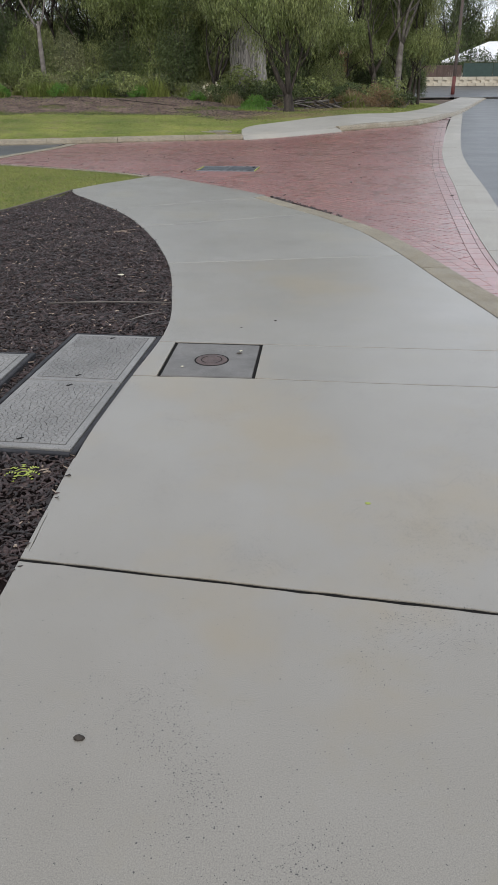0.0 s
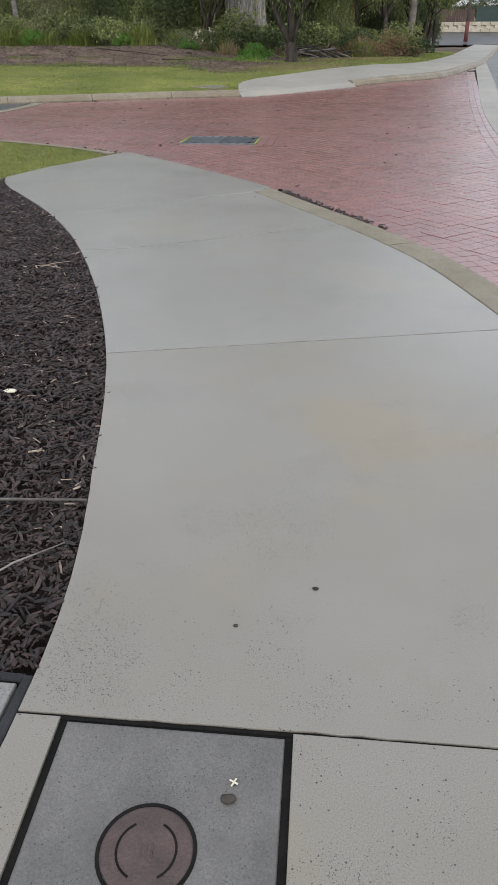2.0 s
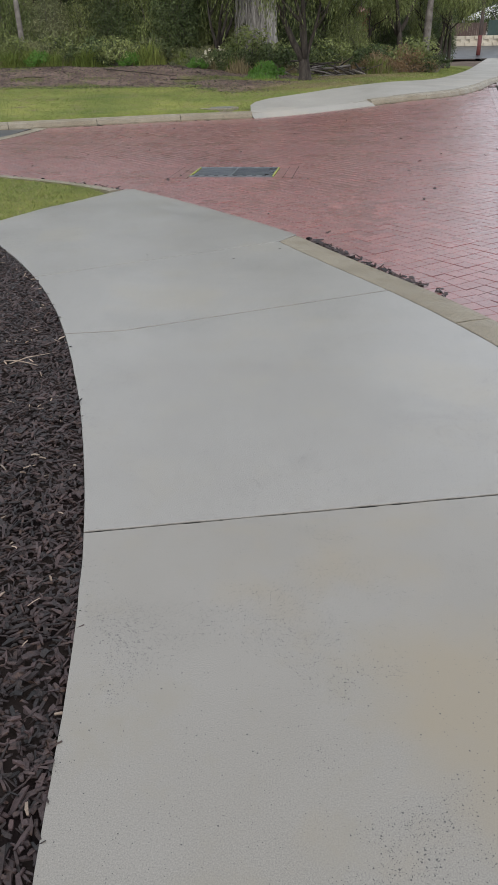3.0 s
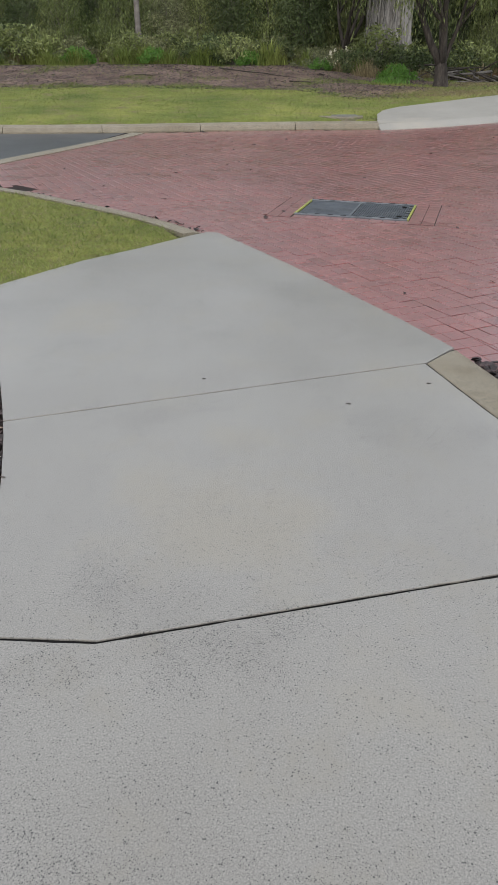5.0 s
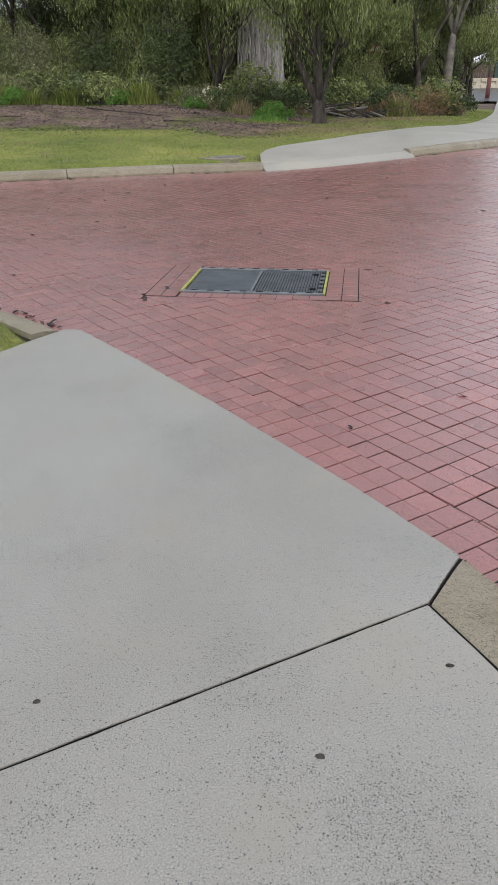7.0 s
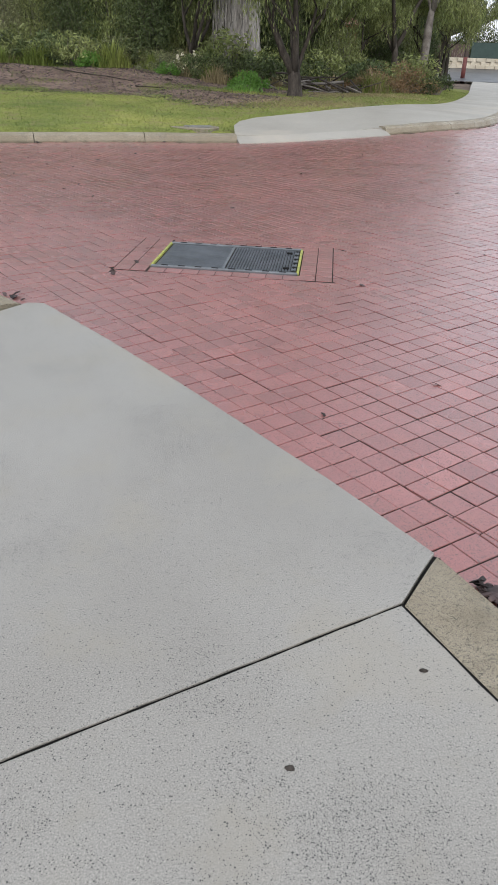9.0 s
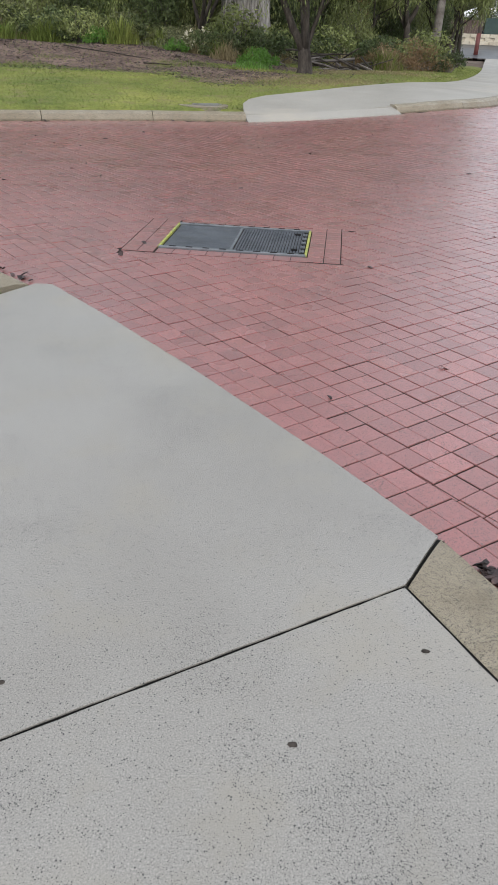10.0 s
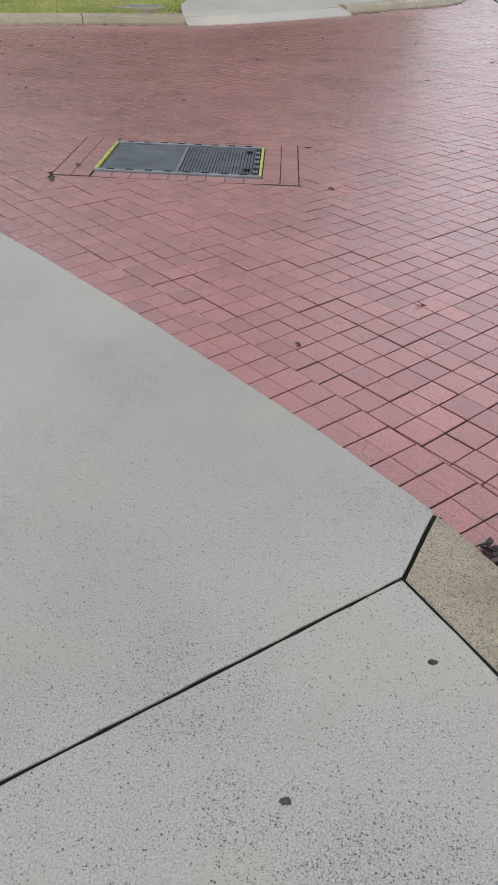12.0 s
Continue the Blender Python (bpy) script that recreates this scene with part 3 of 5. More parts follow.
def disc(cx, cy, r, z0, z1, n=40, bevel=0.004):
    ring = [(cx + r * math.cos(a * math.tau / n), cy + r * math.sin(a * math.tau / n)) for a in range(n)]
    return slab(ring, z1, z0, bevel)


def annulus(cx, cy, r0, r1, z0, z1, n=40):
    bl = Builder()
    vs = []
    for r, z in ((r0, z0), (r0, z1), (r1, z1), (r1, z0)):
        vs += [(cx + r * math.cos(a * math.tau / n), cy + r * math.sin(a * math.tau / n), z) for a in range(n)]
    fs = [(k * n + i, k * n + (i + 1) % n, (k + 1) * n + (i + 1) % n, (k + 1) * n + i) for k in range(3) for i in range(n)]
    bl.add(vs, fs)
    return bl


part("cover_gap", annulus(-0.064, 3.533, 0.0885, 0.096, -0.03, -0.0008), BLACK, pit_box, "black grit round the cover")
cover = part("round_cover", disc(-0.064, 3.533, 0.0885, -0.03, 0.001), RUST, pit_box, "rust brown round cover")


def arc_groove(cx, cy, r0, r1, a0, a1, z, n=16):
    bl = Builder()
    ring = [(cx + r * math.cos(radians(a)), cy + r * math.sin(radians(a)), z) for r in (r0, r1) for a in [a0 + (a1 - a0) * k / n for k in range(n + 1)]]
    bl.add(ring + [(x, y, z - 0.006) for x, y, z in ring], [(k, k + 1, n + 2 + k, n + 1 + k) for k in range(n)])
    return bl


for a0, a1 in ((-62, 62), (118, 242)):
    part("cover_groove", arc_groove(-0.064, 3.533, 0.0545, 0.059, a0, a1, 0.0018), BLACK, cover, "dark curved groove")
for k in range(3):
    b = Builder()
    b.box(pose(-0.064 + 0.011 * (k - 1), 3.533, 0.0012), 0.004, 0.028, 0.003, 0.001)
    part("cover_bar", b, RUST, cover)

# two-lid telecom pit in the mulch
def craze(x0, x1, y0, y1, z, seed):
    """Irregular shallow raised pads, crowded like cracked mud, as on a stamped lid."""
    r = random.Random(seed)
    bl = Builder()
    nx, ny = 17, 27
    w, h = (x1 - x0) / nx, (y1 - y0) / ny
    seeds = {(i, j): (x0 + (i + 0.5 + r.uniform(-0.46, 0.46)) * w, y0 + (j + 0.5 + r.uniform(-0.46, 0.46)) * h) for i in range(nx) for j in range(ny)}
    for (i, j), (sx, sy) in seeds.items():
        q = [(x0, y0), (x1, y0), (x1, y1), (x0, y1)]
        for di in (-2, -1, 0, 1, 2):
            for dj in (-2, -1, 0, 1, 2):
                o = seeds.get((i + di, j + dj))
                if o and (di or dj):
                    q = clip(q, (sx + o[0]) / 2, (sy + o[1]) / 2, sx - o[0], sy - o[1])
        q = tidy(q, 0.004)
        if len(q) < 3 or abs(area(q)) < 0.00008:
            continue
        n = len(q)
        a, b = inset(q, 0.0006), inset(q, 0.0022)
        zz = z + r.uniform(0.0024, 0.0034)
        bl.add([(*p, z) for p in a] + [(*p, zz) for p in b], [tuple(n + m for m in range(n))] + [(m, (m + 1) % n, n + (m + 1) % n, n + m) for m in range(n)])
    return bl


def pit_lids(name, label, m, width, lengths, seed):
    th = thing(name, label, "pit cover", at=m)
    y = 0.0
    for k, ln in enumerate(lengths):
        lid = part("lid", slab([(0, y + 0.004), (width, y + 0.004), (width, y + ln - 0.004), (0, y + ln - 0.004)], 0.012, -0.08, 0.006), LID_CONCRETE, th)
        part("groove_bed", slab([(0.033, y + 0.038), (width - 0.033, y + 0.038), (width - 0.033, y + ln - 0.038), (0.033, y + ln - 0.038)], 0.0128, 0.0, 0.0006), GROOVE, lid, "dark bed of the stamped grooves")
        tagged(part("stamped_face", craze(0.035, width - 0.035, y + 0.04, y + ln - 0.04, 0.0124, seed + k), LID_CONCRETE, lid), kind="stuff")
        for hx, hy in ((width * 0.5, y + 0.07), (width * 0.5, y + ln - 0.07)):
            part("lifting_slot", slab([(hx - 0.014, hy - 0.009), (hx - 0.002, hy - 0.011), (hx + 0.016, hy + 0.008), (hx + 0.004, hy + 0.011)], 0.0178, 0.0, 0.001), BLACK, lid, "dark lifting slot")
        y += ln
    for x in (width + 0.004, -0.036):
        rim = Builder()
        rim.box(pose(x + 0.016, y / 2, -0.031), 0.026, y + 0.05, 0.082, 0.004)
        part("rim", rim, RIM, th, "dark metal rim")
    for yy in (-0.022, y + 0.018):
        rim = Builder()
        rim.box(pose(width / 2, yy, -0.034), width + 0.02, 0.026, 0.082, 0.004)
        part("rim", rim, RIM, th, "dark metal rim")
    return th


pit_lids("telecom_pit", "long grey stamped concrete pit lids beside the footpath", pose(-1.077, 2.475, -0.010, 0, 0, -5.6), 0.50, (0.755, 0.755), 3)
pit_lids("telecom_pit", "grey stamped concrete pit lid sunk in mulch", pose(-1.86, 3.13, 0.002, 0, 0, -4), 0.72, (0.5,), 11)

# ---------- kerbs ----------
def kerb_run(name, label, pts, profile, length, z_of=None, gap=0.012, skew=0.0):
    th = thing(name, label, "kerb", kind="structure")
    line = resample(pts, 0.2)
    line[-1] = tuple(pts[-1])
    per = max(2, round(length / 0.2))
    starts = list(range(0, len(line) - 1, per))
    if len(starts) > 1 and len(line) - 1 - starts[-1] < 5:
        starts.pop()
    for k, stop in zip(starts, starts[1:] + [len(line) - 1]):
        seg = [Vector(p) for p in line[k:stop + 1]]
        seg[0] = seg[0].lerp(seg[1], gap / 0.2)
        part("kerb_stone", sweep([tuple(p) for p in seg], profile, z_of, skew if stop == len(line) - 1 else 0.0), KERB, th)
    return th


near_profile = [(0.010, -0.15), (0.010, -0.004), (0.016, 0.0), (0.12, 0.0), (0.2, -0.003), (0.25, -0.012), (0.268, -0.036), (0.265, -0.15)]
kerb_run("kerb_footpath", "pale sandy concrete kerb along the brick road", [p for p in reversed(KERB_IN[1:])] + [tuple(Vector(KERB_IN[0]).lerp(Vector(KERB_IN[1]), 0.014 / math.dist(KERB_IN[0], KERB_IN[1])))], near_profile, 2.2, skew=0.62)
kerb_run("kerb_lawn", "low concrete kerb beside the corner lawn", NEAR_KERB, [(-0.2, -0.15), (-0.2, 0.004), (-0.1, 0.004), (-0.03, -0.01), (0.0, -0.045), (0.0, -0.2)], 2.4)
far_kerb_prof = [(-0.3, -0.25), (-0.3, 0.016), (-0.2, 0.022), (-0.1, 0.012), (-0.04, -0.02), (0.0, -0.1), (0.0, -0.3)]
kerb_run("kerb_far", "pale concrete kerb along the verge across the road", FAR_KERB[:7], far_kerb_prof, 2.0, lift)
kerb_run("kerb_far_bend", "pale concrete kerb round the far bend", FAR_KERB[7:], far_kerb_prof, 1.9, lift)

part("joint_filler", slab([(0.025, 9.885), (0.176, 10.14), (0.20, 10.126), (0.055, 9.86)], -0.011, -0.08, 0.002), BLACK, footpath, "black grit at the kerb's end")
gap_line = [p for p in kerb_in if p[1] > -3]
part("joint_filler", sweep(gap_line, [(-0.014, -0.08), (-0.014, -0.005), (0.004, -0.005), (0.004, -0.08)]), BLACK, footpath, "black grit between path and kerb")

# far footpath
far_path = thing("pavement_far", "light grey concrete footpath curving along the verge", "footpath", kind="structure")
def even(pts, count):
    """count points evenly along a polyline."""
    runs = [0.0]
    for a, b in zip(pts, pts[1:]):
        runs.append(runs[-1] + math.dist(a, b))
    out, k = [], 0
    for i in range(count):
        s = runs[-1] * i / (count - 1)
        while k < len(pts) - 2 and runs[k + 1] < s:
            k += 1
        f = (s - runs[k]) / (runs[k + 1] - runs[k])
        out.append((pts[k][0] + (pts[k + 1][0] - pts[k][0]) * f, pts[k][1] + (pts[k + 1][1] - pts[k][1]) * f))
    return out


fb = even(resample(FOOT_BACK, 0.4), 70)
front = even([(-0.62, 23.36)] + [p for p in offset(FAR_LINE, -0.2) if p[0] > -0.5], 70)
for k in range(0, 69, 3):
    bl = Builder()
    m = 6
    vs = []
    for i in range(k, min(k + 4, 70)):
        a, b = fb[i], front[i]
        for q in range(m):
            f = max(q - 1, 0) / (m - 2)
            x, y = b[0] + (a[0] - b[0]) * f, b[1] + (a[1] - b[1]) * f
            dip = 0.07 * (1 - smoothstep(0, 1, f)) * smoothstep(-0.9, -0.5, x) * (1 - smoothstep(2.0, 2.8, x))
            vs.append((x, y, max(land_z(x, y), 0.0) - dip + (0.028 if q else -0.06)))
    rows_here = len(vs) // m
    bl.add(vs, [(i * m + q, i * m + m + q, i * m + m + q + 1, i * m + q + 1) for i in range(rows_here - 1) for q in range(m - 1)])
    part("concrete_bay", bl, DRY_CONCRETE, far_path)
ramp_line = [(-0.57, 23.172)] + [p for p in FAR_LINE if -0.3 <= p[0] <= 2.2] + [(2.41, 23.9)]
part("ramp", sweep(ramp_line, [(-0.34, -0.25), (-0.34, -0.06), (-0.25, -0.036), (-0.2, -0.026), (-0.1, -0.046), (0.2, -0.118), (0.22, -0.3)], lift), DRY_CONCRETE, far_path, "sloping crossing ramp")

# ---------- lawns and mulch ----------
LAWN = [(-1.86, 12.27)] + [p for p in offset(resample(NEAR_KERB[:8], 0.4), -0.19)][1:] + [(-16, 16.3), (-34, 16.7), (-34, -13.9), (-6.0, -13.9), (-6.0, 2.0), (-4.2, 6.0), (-3.02, 8.71), (-2.66, 10.2), (-2.62, 10.8)] + [p for p in PATH_END[:-1]]
LAWN = tidy(LAWN)
part("lawn_base", slab(LAWN, -0.012, -0.2, 0.01), LAWN_SOIL)
tagged(bpy.data.objects["lawn_base"], "short green corner lawn soil", "lawn", kind="structure")
bpy.data.objects["lawn_base"].name = "ground_lawn"


def blades(points, length, width, lean, seed):
    r = random.Random(seed)
    bl = Builder()
    for x, y, z in points:
        a = r.uniform(0, math.tau)
        h = length * r.uniform(0.5, 1.2)
        w = width * r.uniform(0.6, 1.2)
        dx, dy = math.cos(a), math.sin(a)
        t = lean * r.uniform(0.2, 1.2) * h
        b = r.uniform(0, math.tau)
        tx, ty = math.cos(b) * t, math.sin(b) * t
        bl.add([(x - dx * w, y - dy * w, z), (x + dx * w, y + dy * w, z), (x + tx, y + ty, z + h)], [(0, 1, 2)])
    return bl


def scatter(poly, count, seed, height, where=lambda x, y: 1.0):
    r = random.Random(seed)
    xs, ys = [p[0] for p in poly], [p[1] for p in poly]
    x0, x1, y0, y1 = min(xs), max(xs), min(ys), max(ys)
    out, tries = [], 0
    while len(out) < count and tries < count * 20:
        tries += 1
        x, y = r.uniform(x0, x1), r.uniform(y0, y1)
        if inside(poly, x, y) and r.random() < where(x, y):
            out.append((x, y, height(x, y)))
    return out


visible_lawn = clip(clip(LAWN, -10.0, 0, 1, 0), 0, 4.0, 0, 1)
thinning = lambda x, y: smoothstep(-10, -5.5, x) * smoothstep(4, 9, y)
tagged(part("grass", blades(scatter(inset(visible_lawn, -0.03), 72000, 5, lambda x, y: -0.014, thinning), 0.036, 0.0032, 1.7, 6), BLADE), "short damp green lawn grass", "grass", kind="stuff")
tagged(part("dry_grass", blades(scatter(visible_lawn, 18000, 8, lambda x, y: -0.008, thinning), 0.026, 0.0026, 2.6, 9), DRY_BLADE), "dead straw-coloured blades in the lawn", "grass", kind="stuff")

# mulch bed
BED = tidy([tuple(p) for p in left_line if p[1] > -13.9] + [(-2.66, 10.2), (-3.02, 8.71), (-4.2, 6.0), (-6, 2), (-6, -13.9)])
bl = Builder()
mx = [-6 + 0.12 * i for i in range(49)]
my = [-14 + 0.12 * i for i in range(207)]
idx = {}
for j, y in enumerate(my):
    for i, x in enumerate(mx):
        idx[i, j] = len(bl.v)
        bl.v.append((x, y, -0.036 + 0.016 * noise.noise(Vector((x * 3, y * 3, 0)))))
for j in range(len(my) - 1):
    for i in range(len(mx) - 1):
        cx, cy = mx[i] + 0.06, my[j] + 0.06
        if any(inside(BED, cx + ox, cy + oy) for ox in (-0.1, 0.1) for oy in (-0.1, 0.1)):
            bl.f.append((idx[i, j], idx[i + 1, j], idx[i + 1, j + 1], idx[i, j + 1]))
tagged(part("ground_mulch", bl, MULCH_BASE, smooth=True), "dark wet bark mulch garden bed", "garden bed", kind="structure")


def chips(points, long, wide, seed):
    r = random.Random(seed)
    bl = Builder()
    for x, y, z in points:
        m = Matrix.Translation((x, y, z)) @ Euler((r.gauss(0, 0.42), r.gauss(0, 0.3), r.uniform(0, math.tau))).to_matrix().to_4x4()
        l, w, h = long * r.uniform(0.25, 1.35), wide * r.uniform(0.5, 2.0), 0.0016 * r.uniform(0.6, 1.8)
        j = [r.uniform(0.35, 1.0) for _ in range(4)]
        k = [r.uniform(-0.12, 0.12) * l for _ in range(4)]
        bend = r.uniform(-0.25, 0.25) * w
        rim = [(-l / 2 + k[0], -w / 2 * j[0]), (0, -w / 2 + bend), (l / 2 + k[1], -w / 2 * j[1]), (l / 2 + k[2], w / 2 * j[2]), (0, w / 2 + bend), (-l / 2 + k[3], w / 2 * j[3])]
        arch = (-h * 0.5, h * 0.6, -h * 0.5, -h * 0.5, h * 0.6, -h * 0.5)
        vs = [(x_, y_, z_ + h) for (x_, y_), z_ in zip(rim, arch)] + [(x_, y_, z_ - h) for (x_, y_), z_ in zip(rim, arch)]
        bl.add([m @ Vector(v) for v in vs], [(0, 1, 4, 5), (1, 2, 3, 4), (6, 7, 1, 0), (7, 8, 2, 1), (8, 9, 3, 2), (9, 10, 4, 3), (10, 11, 5, 4), (11, 6, 0, 5)])
    return bl


PIT_ZONES = ([(-1.10, 2.44), (-0.53, 2.40), (-0.38, 3.97), (-0.95, 4.01)], [(-1.88, 3.1), (-1.12, 3.07), (-1.10, 3.6), (-1.84, 3.64)])


def mulch_ok(x, y):
    return 0.0 if any(inside(z, x, y) for z in PIT_ZONES) else 1.0


VIEW_BED = tidy(clip(clip(BED, -3.4, 0, 1, 0), 0, 0.4, 0, 1))
mulch_z = lambda x, y: -0.018 + 0.016 * noise.noise(Vector((x * 3, y * 3, 0))) + 0.012 * RNG.random()
tagged(part("bark_mulch", chips(scatter(VIEW_BED, 96000, 21, mulch_z, mulch_ok), 0.036, 0.0068, 22), CHIP), "dark brown wet bark chips covering the bed", "mulch", kind="stuff")
tagged(part("large_bark_chips", chips(scatter(VIEW_BED, 8000, 27, lambda x, y: mulch_z(x, y) + 0.003, mulch_ok), 0.052, 0.0105, 28), CHIP), "larger dark bark pieces on the bed", "mulch", kind="stuff")
tagged(part("wood_chips", chips(scatter(VIEW_BED, 1100, 23, lambda x, y: mulch_z(x, y) + 0.006, mulch_ok), 0.040, 0.0042, 24), PALE_CHIP), "pale split wood chips among the mulch", "mulch", kind="stuff")
tagged(part("coarse_mulch", chips(scatter(BED, 20000, 25, mulch_z, lambda x, y: 1.0 if (x < -3.3 or y < 0.5) else 0.0), 0.085, 0.024, 26), CHIP), "coarse dark bark chips at the back of the bed", "mulch", kind="stuff")
edge_line = [(-2.63, 10.62), (-2.69, 10.2), (-2.86, 9.4), (-3.04, 8.71), (-3.6, 7.4), (-4.22, 6.0)]
edging = tagged(part("trim_edging", sweep(resample(edge_line, 0.3), [(-0.015, -0.1), (-0.015, 0.015), (0.015, 0.015), (0.015, -0.1)]), TIMBER), "thin dark timber edging between mulch and lawn", "edging", kind="structure")

# far verge lawn and dirt
wob = lambda x, s: 0.8 * noise.noise(Vector((x * 0.35, s, 0))) + 0.35 * noise.noise(Vector((x * 1.3, s, 3)))
foot_poly = tidy([tuple(p) for p in fb] + [tuple(p) for p in reversed(front)])
verge = grid_sheet([-42 + 0.6 * i for i in range(90)], [20.6 + 0.45 * i for i in range(62)], lambda x, y: (land_z(x, y) + 0.012 - (0.1 if inside(foot_poly, x, y) else 0)) if -nearest(FAR_LINE, x, y)[0] > 0.28 else -0.28)


def dirt_edge(x):
    """How far beyond the kerb the mown grass ends."""
    return 6.9 + 0.7 * smoothstep(-4, -9, x) - 2.3 * smoothstep(-3.5, -1.0, x) + 3.2 * smoothstep(1.5, 5, x)


vb = Builder()
keep = {"grass": Builder(), "dirt": Builder()}
for f in verge.f:
    c = [sum(verge.v[i][k] for i in f) / 4 for k in range(3)]
    d = -nearest(FAR_LINE, c[0], c[1])[0]
    if d < 0.1 or d > 22:
        continue
    kind = "grass" if d < dirt_edge(c[0]) + wob(c[0], 1.0) else "dirt"
    keep[kind].add([verge.v[i] for i in f], [(0, 1, 2, 3)])
for bl in keep.values():
    seen, vs, fs = {}, [], []
    for f in bl.f:
        q = []
        for i in f:
            key = tuple(round(c, 4) for c in bl.v[i])
            if key not in seen:
                seen[key] = len(vs)
                vs.append(bl.v[i])
            q.append(seen[key])
        fs.append(tuple(q))
    bl.v, bl.f = vs, fs
tagged(part("ground_verge", keep["grass"], TURF, smooth=True), "mown green verge across the road", "verge", kind="structure")
tagged(part("ground_bank", keep["dirt"], DIRT, smooth=True), "bare brown dirt bank strewn with litter", "bank", kind="structure")


def on_verge(lo, hi, count, seed, x0=-14.0, x1=9.0, where=lambda x, y: 1.0):
    r = random.Random(seed)
    out = []
    tries = 0
    while len(out) < count and tries < count * 30:
        tries += 1
        x, y = r.uniform(x0, x1), r.uniform(20.6, 46)
        d = -nearest(FAR_LINE[::3], x, y)[0]
        if lo(x) < d < hi(x) and r.random() < where(x, y):
            out.append((x, y, land_z(x, y) + 0.01))
    return out


off_path = lambda x, y: 0.0 if inside(foot_poly, x, y) else 1.0
tagged(part("verge_grass", blades(on_verge(lambda x: 0.3, lambda x: dirt_edge(x) + wob(x, 1.0) + 0.4, 60000, 31, where=off_path), 0.032, 0.0075, 1.6, 32), BLADE), "short green verge grass", "grass", kind="stuff")
tagged(part("straw", blades(on_verge(lambda x: 3.0, lambda x: dirt_edge(x) + 1.5, 14000, 33, where=lambda x, y: off_path(x, y) * (0.25 + smoothstep(-3, 1, x)) * (0.25 + smoothstep(-0.1, 0.3, noise.noise(Vector((x * 0.8, y * 0.8, 2)))))), 0.034, 0.009, 1.8, 34), DRY_BLADE), "dry straw patches in the verge", "grass", kind="stuff")
tagged(part("leaf_litter", chips(on_verge(lambda x: dirt_edge(x) - 0.6, lambda x: dirt_edge(x) + 6, 24000, 35), 0.085, 0.02, 36), CHIP), "fallen dark leaves and bark on the bank", "litter", kind="stuff")

tagged(part("pale_litter", chips(on_verge(lambda x: dirt_edge(x) - 0.4, lambda x: dirt_edge(x) + 6, 2600, 37), 0.07, 0.014, 38), DEADWOOD), "grey brown twigs and dead leaves on the bank", "litter", kind="stuff")
tagged(part("sparse_grass", blades(on_verge(lambda x: dirt_edge(x) - 0.3, lambda x: dirt_edge(x) + 5, 16000, 39, where=lambda x, y: 0.06 + 0.94 * smoothstep(0.08, 0.3, noise.noise(Vector((x * 0.55, y * 0.55, 7))))), 0.055, 0.008, 1.3, 40), BLADE), "thin grass growing over the dirt bank", "grass", kind="stuff")
straw_spot = lambda x, y: off_path(x, y) * max(math.exp(-((x - 1.0) / 1.3) ** 2 - ((y - 28.6) / 1.0) ** 2), math.exp(-((x - 3.2) / 1.4) ** 2 - ((y - 33.0) / 0.9) ** 2))
tagged(part("straw_patch", blades(on_verge(lambda x: 1.5, lambda x: 13, 9000, 43, -2.5, 6.5, straw_spot), 0.04, 0.01, 2.0, 44), DRY_BLADE), "flattened dry straw under the weeping tree", "grass", kind="stuff")

# round concrete cover in the far verge
rc = thing("manhole_lid", "round pale concrete access cover in the verge grass", "manhole cover", at=(-1.45, 24.05, land_z(-1.45, 24.05) - 0.022))
part("surround", disc(0, 0, 0.5, -0.1, 0.035), KERB, rc)
part("cover", disc(0.08, 0.05, 0.3, 0.0, 0.045), LID_CONCRETE, rc)


# ---------- plants ----------
def leaf_quads(bl, r, centre, count, spread, length, width, droop):
    """Pointed leaves about a centre: droop 1 hangs them straight down, 0 turns them anyhow."""
    for _ in range(count):
        while True:
            o = Vector((r.uniform(-1, 1), r.uniform(-1, 1), r.uniform(-1, 1)))
            if o.length < 1:
                break
        p = centre + Vector((o.x * spread[0], o.y * spread[1], o.z * spread[2]))
        d = Vector((r.gauss(0, 1), r.gauss(0, 1), r.gauss(0, 1))).normalized() * (1 - droop) + Vector((0, 0, -1)) * droop
        d.normalize()
        s = d.cross(Vector((r.gauss(0, 1), r.gauss(0, 1), r.gauss(0, 0.3)))).normalized()
        l, w = length * r.uniform(0.6, 1.3), width * r.uniform(0.6, 1.3)
        bl.add([p, p + d * l * 0.45 + s * w, p + d * l, p + d * l * 0.45 - s * w], [(0, 1, 2, 3)])


def grow(bl, tips, r, start, way, length, radius, depth, sides=7, kink=0.19, up=0.15):
    """A limb that bends as it goes and splits into thinner ones."""
    pts, radii = [Vector(start)], [radius]
    d = Vector(way).normalized()
    steps = 5
    for i in range(steps):
        d = (d + Vector((r.gauss(0, kink), r.gauss(0, kink), r.gauss(0, kink) + up)) * 0.5).normalized()
        pts.append(pts[-1] + d * length / steps)
        radii.append(radius * (1 - 0.5 * (i + 1) / steps))
    bl.tube(pts, radii, sides)
    if depth == 0:
        tips += [pts[-1], pts[-2], pts[-3]]
        return
    tips.append(pts[-1])
    for k in range(r.choice((2, 3, 3))):
        i = r.choice((3, 4, 5, 5))
        side = Vector((r.gauss(0, 1), r.gauss(0, 1), r.uniform(-0.1, 0.9))).normalized()
        grow(bl, tips, r, pts[i], d * 0.6 + side * 0.9, length * r.uniform(0.6, 0.85), radii[i] * 0.75, depth - 1, max(4, sides - 1), kink, up)


